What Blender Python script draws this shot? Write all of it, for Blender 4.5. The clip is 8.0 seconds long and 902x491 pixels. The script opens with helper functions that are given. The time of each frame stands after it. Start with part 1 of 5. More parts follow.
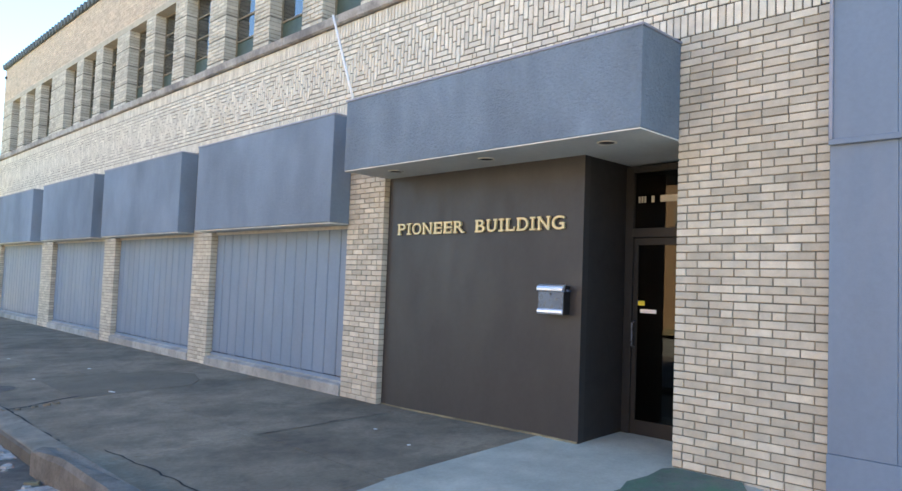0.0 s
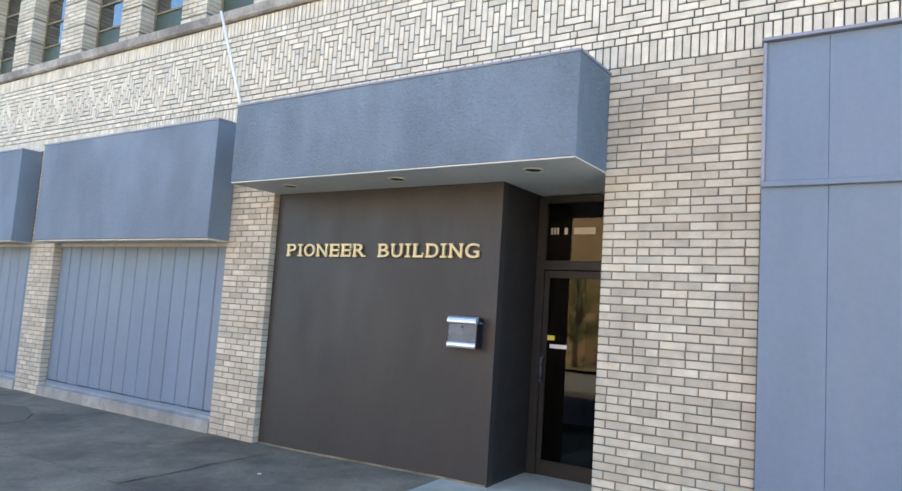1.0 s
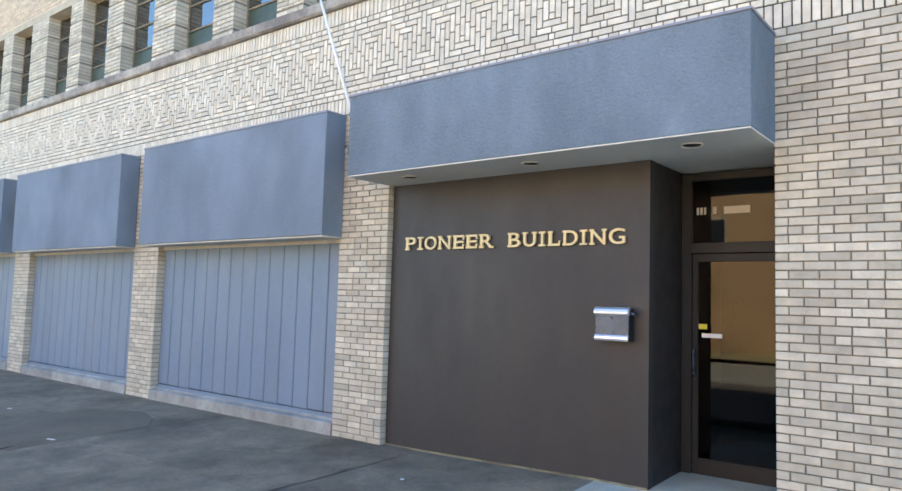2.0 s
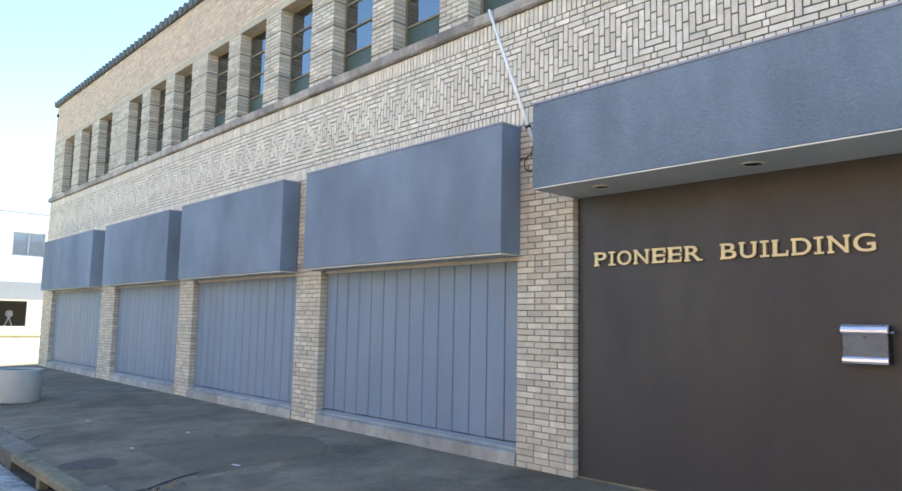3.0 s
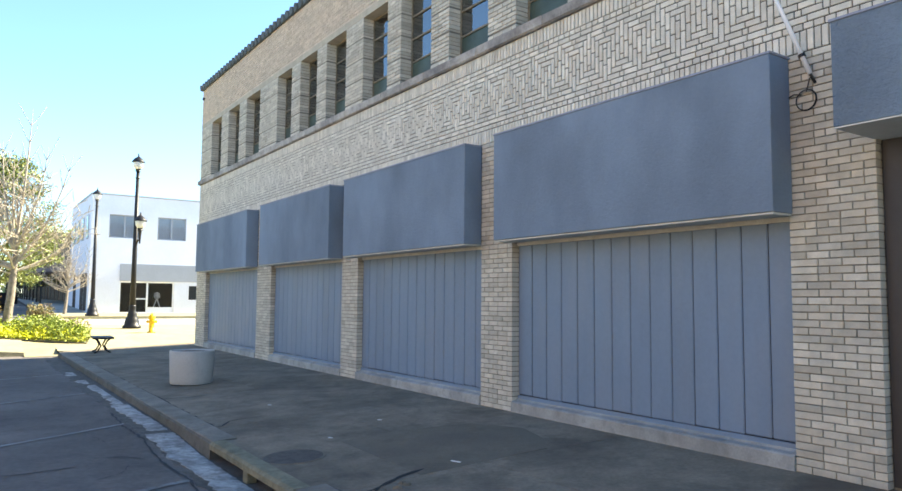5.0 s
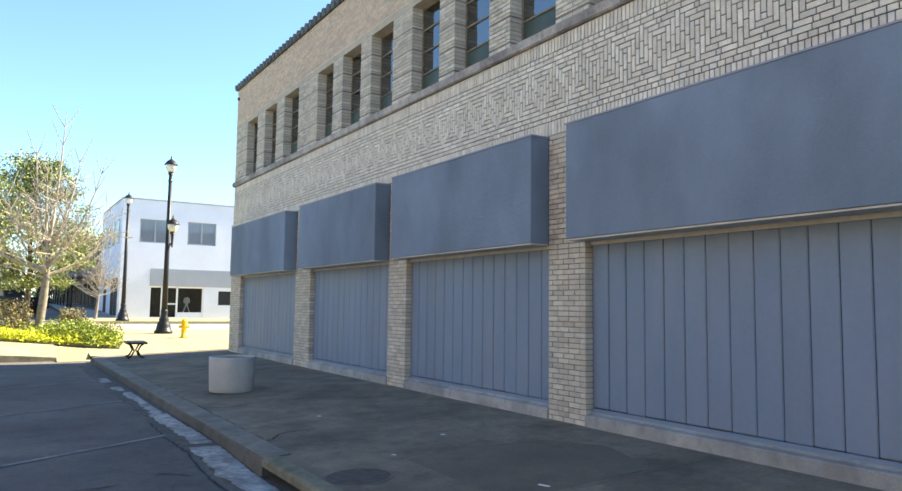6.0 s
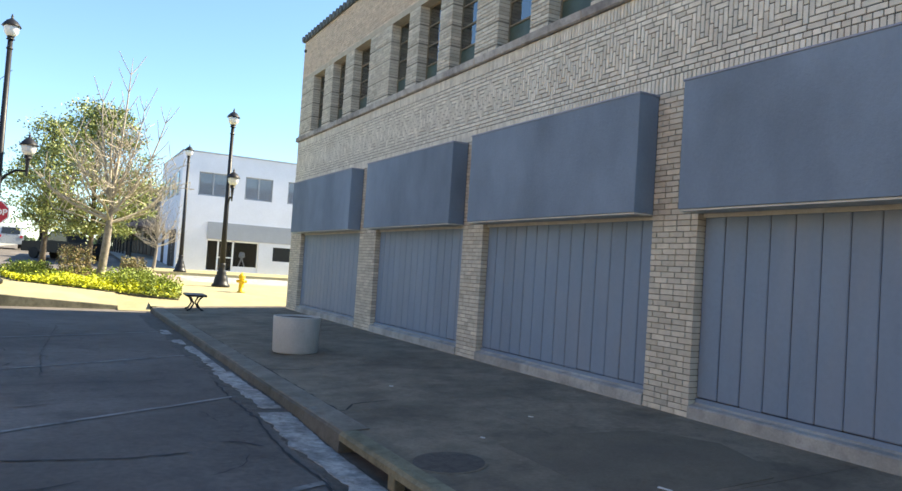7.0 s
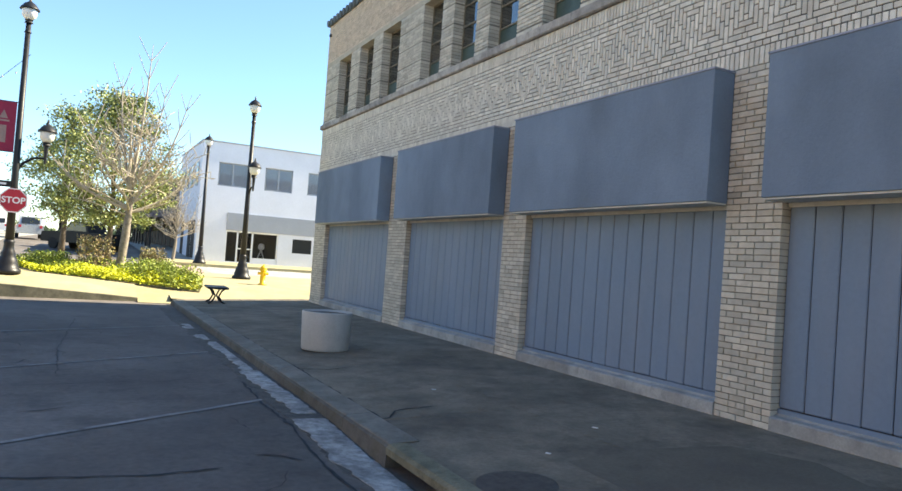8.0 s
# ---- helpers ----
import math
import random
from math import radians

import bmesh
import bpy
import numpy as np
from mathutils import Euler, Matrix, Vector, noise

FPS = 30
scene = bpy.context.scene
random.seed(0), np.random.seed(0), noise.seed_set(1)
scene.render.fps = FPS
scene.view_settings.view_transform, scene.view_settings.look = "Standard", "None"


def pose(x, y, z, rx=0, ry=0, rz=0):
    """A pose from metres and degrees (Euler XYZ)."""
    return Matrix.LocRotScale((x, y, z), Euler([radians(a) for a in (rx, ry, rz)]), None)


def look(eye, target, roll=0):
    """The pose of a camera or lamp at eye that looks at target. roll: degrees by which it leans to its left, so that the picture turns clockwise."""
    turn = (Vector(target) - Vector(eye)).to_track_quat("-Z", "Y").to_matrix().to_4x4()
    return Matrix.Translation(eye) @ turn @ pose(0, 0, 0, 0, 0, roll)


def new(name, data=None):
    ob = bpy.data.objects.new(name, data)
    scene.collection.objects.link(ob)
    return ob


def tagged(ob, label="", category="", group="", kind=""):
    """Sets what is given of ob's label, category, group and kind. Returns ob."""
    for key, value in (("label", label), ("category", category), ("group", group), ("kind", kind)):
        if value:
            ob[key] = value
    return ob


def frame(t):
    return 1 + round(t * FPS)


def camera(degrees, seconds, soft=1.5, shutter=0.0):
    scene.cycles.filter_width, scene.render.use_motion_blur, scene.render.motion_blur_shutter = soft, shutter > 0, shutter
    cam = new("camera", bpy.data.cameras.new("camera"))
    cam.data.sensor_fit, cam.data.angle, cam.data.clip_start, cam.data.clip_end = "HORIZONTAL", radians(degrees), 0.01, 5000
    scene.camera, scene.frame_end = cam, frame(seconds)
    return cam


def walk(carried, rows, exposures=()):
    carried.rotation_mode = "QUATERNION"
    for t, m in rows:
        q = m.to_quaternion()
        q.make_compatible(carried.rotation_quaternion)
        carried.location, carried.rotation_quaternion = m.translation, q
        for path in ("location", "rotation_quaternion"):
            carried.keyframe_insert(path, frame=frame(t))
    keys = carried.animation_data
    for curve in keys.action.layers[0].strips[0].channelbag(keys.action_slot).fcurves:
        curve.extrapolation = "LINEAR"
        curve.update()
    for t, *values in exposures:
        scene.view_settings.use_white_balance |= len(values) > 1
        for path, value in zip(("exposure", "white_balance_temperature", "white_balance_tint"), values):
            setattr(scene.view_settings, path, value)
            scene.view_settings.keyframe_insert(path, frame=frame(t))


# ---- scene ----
cam = camera(64.0, 8.0, soft=1.5)
PATH = [
    (0, (0.145, -0.343, 1.494), (1.53, 1.096, 1.605), 2.2),
    (0.5, (0.133, 0.06, 1.498), (1.639, 1.372, 1.606), 3.6),
    (1, (0.165, 0.483, 1.519), (1.809, 1.603, 1.719), 3.8),
    (1.2, (0.168, 0.65, 1.561), (1.835, 1.741, 1.74), 3.6),
    (2.3, (0.0, 1.698, 1.525), (1.429, 3.082, 1.733), 0.6),
    (2.5, (-0.01, 1.9, 1.531), (1.318, 3.373, 1.787), 0.9),
    (3, (-0.125, 2.348, 1.486), (1.22, 3.812, 1.703), 1.1),
    (3.5, (-0.205, 2.755, 1.489), (1.045, 4.304, 1.686), 0.7),
    (4, (-0.295, 3.207, 1.493), (0.896, 4.803, 1.675), 0.9),
    (4.5, (-0.379, 3.681, 1.465), (0.867, 5.236, 1.632), 1.8),
    (5, (-0.382, 4.14, 1.458), (0.735, 5.792, 1.61), 0.5),
    (5.2, (-0.394, 4.348, 1.449), (0.698, 6.015, 1.62), 2.0),
    (6.3, (-0.403, 5.453, 1.399), (0.654, 7.143, 1.571), 0.5),
    (6.5, (-0.406, 5.647, 1.399), (0.64, 7.342, 1.583), 1.7),
    (7, (-0.453, 6.158, 1.409), (0.504, 7.912, 1.483), 3.8),
    (7.5, (-0.453, 6.627, 1.386), (0.569, 8.346, 1.43), 1.4),
    (8, (-0.422, 7.078, 1.387), (0.499, 8.853, 1.439), 4.2),
]
walk(cam, [(t, look(eye, target, roll)) for t, eye, target, roll in PATH],
     [(0.0, 2.70, 8300, 4), (1.2, 2.90, 8150, 2), (2.4, 2.86, 8150, 3), (3.0, 2.56, 8100, 3), (3.4, 2.45, 8050, 3), (4.0, 2.26, 7950, 2), (5.0, 2.14, 7850, 2), (6.5, 1.75, 7950, 3), (7.1, 1.66, 8000, 3), (8.0, 1.72, 8050, 3)])

# ---- light ----
SUN_AZ = Vector((1.0, -0.03, 0)).normalized()
SUN_EL = radians(40)
world = bpy.data.worlds.new("world")
scene.world = world
world.use_nodes = True
wn = world.node_tree.nodes
sky = wn.new("ShaderNodeTexSky")
sky.sky_type = "NISHITA"
sky.sun_disc = False
sky.sun_elevation = SUN_EL
sky.sun_rotation = math.atan2(SUN_AZ.x, SUN_AZ.y)
sky.altitude = 800
sky.air_density = 1.0
sky.dust_density = 0.0
sky.ozone_density = 8.0
wn["Background"].inputs["Strength"].default_value = 0.115
world.node_tree.links.new(sky.outputs[0], wn["Background"].inputs["Color"])
sun = new("sun", bpy.data.lights.new("sun", "SUN"))
sun.data.energy = 5.0
sun.data.angle = radians(0.53)
sun.data.color = (1.0, 0.94, 0.86)
to_sun = Vector((SUN_AZ.x * math.cos(SUN_EL), SUN_AZ.y * math.cos(SUN_EL), math.sin(SUN_EL)))
sun.matrix_world = look(to_sun * 50, (0, 0, 0))
scene.view_settings.exposure = 0.0


# ---- materials ----
def mat(name, col, rough=0.8, metal=0.0, var=0.12, scale=6.0, bump=0.0, bscale=120.0, vary=0.0, isle=False, stain=0.0,
        sscale=0.8, stain_col=(0.05, 0.05, 0.05), stretch=(1, 1, 1), spec=0.4, seed=0.0, hue=None, coat=0.0, grain=(1, 1, 1), stain2=0.0, relief=0.01, gvar=0.6):
    """A surface with grain and large-scale wear. vary: per-piece brightness; hue: a second colour mixed in per piece."""
    m = bpy.data.materials.new(name)
    m.use_nodes = True
    nt, N = m.node_tree, m.node_tree.nodes
    B = N["Principled BSDF"]
    B.inputs["Roughness"].default_value = rough
    B.inputs["Metallic"].default_value = metal
    B.inputs["Specular IOR Level"].default_value = spec
    B.inputs["Coat Weight"].default_value = coat
    geo = N.new("ShaderNodeNewGeometry")
    mp = N.new("ShaderNodeMapping")
    mp.inputs["Scale"].default_value = stretch
    mp.inputs["Location"].default_value = (seed, seed * 1.7, seed * 0.3)
    nt.links.new(geo.outputs["Position"], mp.inputs["Vector"])
    fine = N.new("ShaderNodeMapping")
    fine.inputs["Scale"].default_value = grain
    nt.links.new(geo.outputs["Position"], fine.inputs["Vector"])

    def noise_tex(s, detail=4.0, r=0.6, mp=mp):
        n = N.new("ShaderNodeTexNoise")
        n.inputs["Scale"].default_value = s
        n.inputs["Detail"].default_value = detail
        n.inputs["Roughness"].default_value = r
        nt.links.new(mp.outputs[0], n.inputs["Vector"])
        return n.outputs["Fac"]

    def maprange(src, a, b, lo=0.3, hi=0.7):
        r = N.new("ShaderNodeMapRange")
        r.inputs["From Min"].default_value, r.inputs["From Max"].default_value = lo, hi
        r.inputs["To Min"].default_value, r.inputs["To Max"].default_value = a, b
        nt.links.new(src, r.inputs["Value"])
        return r.outputs["Result"]

    def mixed(fac, a, b, kind="MIX"):
        x = N.new("ShaderNodeMix")
        x.data_type, x.blend_type = "RGBA", kind
        if isinstance(fac, float):
            x.inputs["Factor"].default_value = fac
        else:
            nt.links.new(fac, x.inputs["Factor"])
        for sock, v in ((x.inputs[6], a), (x.inputs[7], b)):
            if isinstance(v, tuple):
                sock.default_value = (*v, 1)
            else:
                nt.links.new(v, sock)
        return x.outputs[2]

    def scaled(c, f):
        v = N.new("ShaderNodeVectorMath")
        v.operation = "SCALE"
        nt.links.new(c, v.inputs[0])
        nt.links.new(f, v.inputs["Scale"])
        return v.outputs[0]

    rgb = N.new("ShaderNodeRGB")
    rgb.outputs[0].default_value = (*col, 1)
    c = rgb.outputs[0]
    if vary or hue:
        if isle:
            rnd = geo.outputs["Random Per Island"]
        else:
            rnd = N.new("ShaderNodeObjectInfo").outputs["Random"]
        if hue:
            w = N.new("ShaderNodeMath")
            w.operation = "MULTIPLY"
            w.inputs[1].default_value = 7.31
            nt.links.new(rnd, w.inputs[0])
            fr = N.new("ShaderNodeMath")
            fr.operation = "FRACT"
            nt.links.new(w.outputs[0], fr.inputs[0])
            c = mixed(maprange(fr.outputs[0], 0.0, 1.0, 0.25, 1.0), c, hue)
        if vary:
            c = scaled(c, maprange(rnd, 1 - vary, 1 + vary, 0.0, 1.0))
    c = scaled(c, maprange(noise_tex(scale), 1 - var, 1 + var))
    c = scaled(c, maprange(noise_tex(scale * 14, 3.0, 0.6, fine), 1 - var * gvar, 1 + var * gvar))
    if stain2:
        c = mixed(maprange(noise_tex(sscale * 4.3, 5.0, 0.7), 0.0, stain2, 0.5, 0.7), c, stain_col)
        c = scaled(c, maprange(noise_tex(sscale * 0.45, 3.0), 0.8, 1.25))
    if stain:
        c = mixed(maprange(noise_tex(sscale, 5.0, 0.65), 0.0, stain, 0.48, 0.72), c, stain_col)
    nt.links.new(c, B.inputs["Base Color"])
    nt.links.new(maprange(noise_tex(scale * 3), max(0.02, rough - 0.08), min(1.0, rough + 0.08)), B.inputs["Roughness"])
    if bump:
        b = N.new("ShaderNodeBump")
        b.inputs["Strength"].default_value = min(1.0, bump)
        b.inputs["Distance"].default_value = relief
        nt.links.new(noise_tex(bscale, 4.0, 0.7, fine), b.inputs["Height"])
        nt.links.new(b.outputs[0], B.inputs["Normal"])
    return m


def glass_mat(name, tint=(0.5, 0.53, 0.53), rough=0.02, ior=1.6):
    m = bpy.data.materials.new(name)
    m.use_nodes = True
    nt, N = m.node_tree, m.node_tree.nodes
    N.remove(N["Principled BSDF"])
    tr, gl, mx, fr = N.new("ShaderNodeBsdfTransparent"), N.new("ShaderNodeBsdfGlossy"), N.new("ShaderNodeMixShader"), N.new("ShaderNodeFresnel")
    tr.inputs[0].default_value = (*tint, 1)
    gl.inputs["Roughness"].default_value = rough
    fr.inputs["IOR"].default_value = ior
    nt.links.new(fr.outputs[0], mx.inputs[0])
    nt.links.new(tr.outputs[0], mx.inputs[1])
    nt.links.new(gl.outputs[0], mx.inputs[2])
    nt.links.new(mx.outputs[0], N["Material Output"].inputs[0])
    return m


BRICK = dict(col=(0.562, 0.522, 0.436), hue=(0.452, 0.418, 0.346), rough=0.85, var=0.12, scale=9.0, bump=0.35, bscale=160, vary=0.13, stain=0.25, sscale=1.3, stain_col=(0.29, 0.26, 0.21))
M_BRICK = mat("buff_brick", **BRICK)
M_BRICKS = mat("buff_brick_far", isle=True, **BRICK)
FRIEZE = {**BRICK, "col": (0.672, 0.628, 0.534), "hue": (0.57, 0.528, 0.444), "vary": 0.09, "stain": 0.18}
M_FRIEZE = mat("pale_frieze_brick", **FRIEZE)
M_FRIEZES = mat("pale_frieze_brick_far", isle=True, **FRIEZE)
M_BRICKTOP = mat("peach_parapet_brick", isle=True, **{**BRICK, "col": (0.615, 0.500, 0.385), "hue": (0.515, 0.415, 0.32), "vary": 0.05})
M_MORTAR_DARK = mat("dark_mortar", (0.075, 0.066, 0.054), 0.95, var=0.2, scale=5, bump=0.4)
M_MORTAR = mat("mortar", (0.200, 0.184, 0.156), 0.95, var=0.2, scale=5, bump=0.4, stain=0.75, sscale=0.75, stain_col=(0.36, 0.34, 0.30))
M_STUCCO = mat("blue_stucco", (0.186, 0.246, 0.312), 0.9, var=0.11, scale=2.2, bump=1.0, bscale=30, relief=0.034, grain=(1, 0.9, 1.1), gvar=0.55, stain2=0.12, stain=0.2, sscale=1.6, stain_col=(0.135, 0.175, 0.235), stretch=(1, 1, 0.55), spec=0.25)
M_STUCCO_FINE = mat("smooth_blue_stucco", (0.170, 0.223, 0.288), 0.88, var=0.08, scale=1.6, bump=0.6, bscale=24, relief=0.015, gvar=0.4, stain2=0.12, stain=0.16, sscale=1.3, stain_col=(0.145, 0.187, 0.250), stretch=(1, 1, 0.6), spec=0.25)
M_BLUEBOARD = mat("blue_painted_board", (0.158, 0.220, 0.304), 0.5, spec=0.35, var=0.07, scale=1.5, bump=0.15, bscale=60, vary=0.035, stain=0.3, sscale=1.2, stain_col=(0.25, 0.26, 0.29), stretch=(1, 1, 0.25))
M_FLASH = mat("blue_flashing", (0.25, 0.27, 0.33), 0.5, 0.2, var=0.1, scale=4)
M_TRIM = mat("grey_drip_trim", (0.50, 0.50, 0.46), 0.6, var=0.15, scale=5)
M_BROWN = mat("brown_panel", (0.0365, 0.0355, 0.0370), 0.5, var=0.10, scale=1.2, bump=0.1, bscale=90, stain=0.25, sscale=1.1, stain_col=(0.047, 0.045, 0.047), stretch=(1, 1, 0.4))
M_BLACKWALL = mat("dark_return_panel", (0.031, 0.030, 0.031), 0.5, var=0.1, scale=2, spec=0.3)
M_SOFFIT = mat("white_soffit", (0.62, 0.63, 0.60), 0.8, var=0.06, scale=1.3, stain=0.25, sscale=2.0, stain_col=(0.45, 0.45, 0.42))
M_CONC = mat("pale_concrete", (0.44, 0.45, 0.44), 0.9, var=0.12, scale=3, bump=0.3, bscale=120, stain=0.35, sscale=1.5, stain_col=(0.28, 0.29, 0.28))
M_BASE = mat("worn_base_concrete", (0.34, 0.34, 0.325), 0.9, var=0.15, scale=3, bump=0.35, bscale=90, stain=0.7, sscale=1.6, stain_col=(0.17, 0.175, 0.17), stain2=0.5)
M_PATCH = mat("patched_concrete", (0.158, 0.132, 0.098), 0.92, var=0.2, scale=2.2, bump=0.3, bscale=140, stain=0.5, sscale=1.1, stain_col=(0.060, 0.055, 0.050))
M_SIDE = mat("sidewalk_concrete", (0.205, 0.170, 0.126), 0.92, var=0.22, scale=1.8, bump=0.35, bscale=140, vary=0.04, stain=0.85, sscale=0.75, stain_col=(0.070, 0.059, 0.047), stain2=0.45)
M_CURBTOP = mat("worn_curb_top", (0.215, 0.195, 0.162), 0.92, var=0.2, scale=3, bump=0.35, bscale=120, stain=0.6, sscale=1.6, stain_col=(0.115, 0.10, 0.075), stain2=0.4)
M_BLOCK = mat("broken_grey_concrete", (0.150, 0.143, 0.130), 0.93, var=0.25, scale=4, bump=0.6, bscale=60, stain=0.7, sscale=2.2, stain_col=(0.065, 0.062, 0.056), stain2=0.5)
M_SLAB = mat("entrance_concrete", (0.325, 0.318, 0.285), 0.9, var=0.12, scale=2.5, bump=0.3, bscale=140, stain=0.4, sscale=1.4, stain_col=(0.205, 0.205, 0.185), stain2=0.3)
M_ENTRY = mat("entrance_step_concrete", (0.405, 0.412, 0.36), 0.85, var=0.12, scale=2.5, bump=0.3, bscale=140, stain=0.5, sscale=1.2, stain_col=(0.27, 0.28, 0.25), stain2=0.3)
M_GREEN = mat("green_worn_paint", (0.115, 0.145, 0.125), 0.85, var=0.2, scale=4, bump=0.3, stain=0.95, sscale=1.7, stain_col=(0.050, 0.185, 0.105), stain2=0.6)
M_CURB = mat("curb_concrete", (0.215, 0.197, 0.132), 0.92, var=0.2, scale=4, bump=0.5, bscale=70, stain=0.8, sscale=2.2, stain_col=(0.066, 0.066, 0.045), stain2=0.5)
# Darker than the curb's top strips, with irregular noise stains.
M_FACE = mat("dark_curb_face", (0.108, 0.103, 0.092), 0.95, var=0.25, scale=5, bump=0.6, bscale=60, stain=0.7, sscale=2.5, stain_col=(0.052, 0.054, 0.034), stain2=0.5)
M_DIRT = mat("gutter_dirt", (0.105, 0.095, 0.085), 0.95, var=0.3, scale=7, bump=0.6, bscale=70, stain=0.6, sscale=2.5, stain_col=(0.045, 0.040, 0.036), stain2=0.5)
M_GUTTER = mat("gutter_concrete", (0.36, 0.35, 0.335), 0.92, var=0.35, scale=9, bump=0.6, bscale=60, stain=0.9, sscale=2.6, stain_col=(0.11, 0.105, 0.10), stain2=0.7)
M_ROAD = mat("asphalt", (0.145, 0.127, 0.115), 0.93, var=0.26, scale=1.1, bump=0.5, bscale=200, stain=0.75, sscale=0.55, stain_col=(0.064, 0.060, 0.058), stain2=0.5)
M_LINE = mat("worn_white_line", (0.25, 0.245, 0.235), 0.9, var=0.2, scale=12, stain=1.0, sscale=3, stain_col=(0.075, 0.070, 0.066), stain2=0.6)
M_ROADCRACK = mat("road_crack", (0.040, 0.041, 0.043), 0.95, var=0.3, scale=6)
M_CRACK = mat("crack_fill", (0.025, 0.025, 0.025), 0.95, var=0.2)
# Paler and yellower than the footway: the sun's cast is put into the colour.
M_PLAZA = mat("sun_tinted_concrete", (0.345, 0.30, 0.168), 0.9, var=0.1, scale=1.5, bump=0.2, vary=0.06, stain=0.3, sscale=0.8, stain_col=(0.40, 0.37, 0.28))
M_STONE = mat("grey_sill_stone", (0.36, 0.335, 0.30), 0.9, var=0.25, scale=4, bump=0.4, stain=0.9, sscale=1.1, stain_col=(0.12, 0.11, 0.11), vary=0.15, stain2=0.6)
M_LINTEL = mat("lintel_stone", (0.42, 0.37, 0.29), 0.9, var=0.12, scale=4, bump=0.3)
M_COPING = mat("dark_tile_coping", (0.075, 0.088, 0.092), 0.7, var=0.2, scale=5, bump=0.2, vary=0.15)
M_FRAME = mat("rusty_steel_frame", (0.20, 0.17, 0.12), 0.7, 0.1, var=0.25, scale=12)
M_GLASS = glass_mat("old_window_glass", (0.45, 0.48, 0.48), 0.04, 3.8)
M_CLEAR = glass_mat("clear_glass", (0.85, 0.86, 0.88), 0.02, 1.5)
M_DOORGLASS = glass_mat("door_glass", (0.30, 0.30, 0.29), 0.02, 1.42)
M_PANEL_G = mat("green_lower_pane", (0.05, 0.075, 0.06), 0.45, var=0.2, scale=3)
# Near-black colour carries the shade inside rooms and behind the boards.
M_DARKROOM = mat("unlit_interior", (0.05, 0.045, 0.04), 0.9)
M_BLACK = mat("black_iron", (0.016, 0.016, 0.018), 0.45, 0.2, var=0.15, scale=8, bump=0.1)
M_RUST = mat("rusty_cast_iron", (0.100, 0.087, 0.076), 0.8, 0.2, var=0.25, scale=9, bump=0.5, bscale=60)
M_BRONZE = mat("dark_bronze_frame", (0.026, 0.027, 0.028), 0.5, 0.0, var=0.1, spec=0.25)
# Blue-white base colour holds the sky's reflection.
M_STEEL = mat("brushed_steel_sky_tint", (0.66, 0.72, 0.84), 0.38, 0.75, var=0.06, scale=3, grain=(1, 1, 12))
M_GOLD = mat("gold_letter", (0.62, 0.51, 0.29), 0.45, 0.2, var=0.1, scale=10)
# The same steel with a dark blue reflection put into its colour.
M_DARKSTEEL = mat("brushed_steel_dark_tint", (0.07, 0.10, 0.16), 0.3, 0.6, var=0.15, scale=6)
M_WHITE = mat("white_paint", (0.80, 0.80, 0.80), 0.5, var=0.05, scale=5)
M_RUBBER = mat("black_cable", (0.02, 0.02, 0.02), 0.6)
M_FROST = mat("milky_lamp_glass", (0.75, 0.75, 0.72), 0.25, var=0.03, spec=0.5)
M_WBUILD = mat("white_painted_wall", (0.77, 0.78, 0.84), 0.85, var=0.04, scale=0.7, bump=0.15, bscale=20)
M_GREYBAND = mat("grey_sign_band", (0.36, 0.38, 0.42), 0.7, var=0.06, scale=1)
M_CURTAIN = mat("pale_curtain", (0.80, 0.83, 0.88), 0.9, var=0.1, scale=2, stretch=(14, 1, 1))
M_YELLOW = mat("yellow_hydrant", (0.80, 0.50, 0.03), 0.45, var=0.1, scale=10)
M_RED = mat("red_sign", (0.52, 0.03, 0.05), 0.5, var=0.05)
M_BANNER = mat("dark_red_banner", (0.32, 0.03, 0.07), 0.8, var=0.1)
M_SIGNWHITE = mat("sign_white", (0.85, 0.85, 0.85), 0.5, var=0.03)
M_BARK = mat("tree_bark", (0.12, 0.095, 0.078), 0.95, var=0.3, scale=10, bump=0.6, bscale=40, grain=(1, 1, 0.3))
M_PALEBARK = mat("pale_grey_bark", (0.24, 0.205, 0.17), 0.95, var=0.3, scale=10, bump=0.6, bscale=40, grain=(1, 1, 0.3))
M_TWIG = mat("pale_twig", (0.42, 0.365, 0.29), 0.95, var=0.2, scale=10)
M_LEAF = mat("tree_leaf", (0.20, 0.245, 0.075), 0.55, var=0.2, scale=3, vary=0.5, isle=True, hue=(0.30, 0.31, 0.11))
M_YPLANT = mat("yellow_green_foliage", (0.62, 0.60, 0.03), 0.6, var=0.2, scale=3, vary=0.3, isle=True, hue=(0.40, 0.46, 0.05))
M_GPLANT = mat("green_foliage", (0.24, 0.30, 0.05), 0.6, var=0.2, scale=3, vary=0.4, isle=True, hue=(0.20, 0.24, 0.04))
M_SHRUB = mat("reddish_shrub_leaf", (0.20, 0.19, 0.08), 0.6, var=0.2, scale=3, vary=0.5, isle=True, hue=(0.27, 0.17, 0.09))
M_MAT = mat("dense_low_groundcover", (0.30, 0.31, 0.03), 0.9, var=0.4, scale=12, bump=0.8, bscale=40, stain=0.6, sscale=3, stain_col=(0.16, 0.22, 0.04))
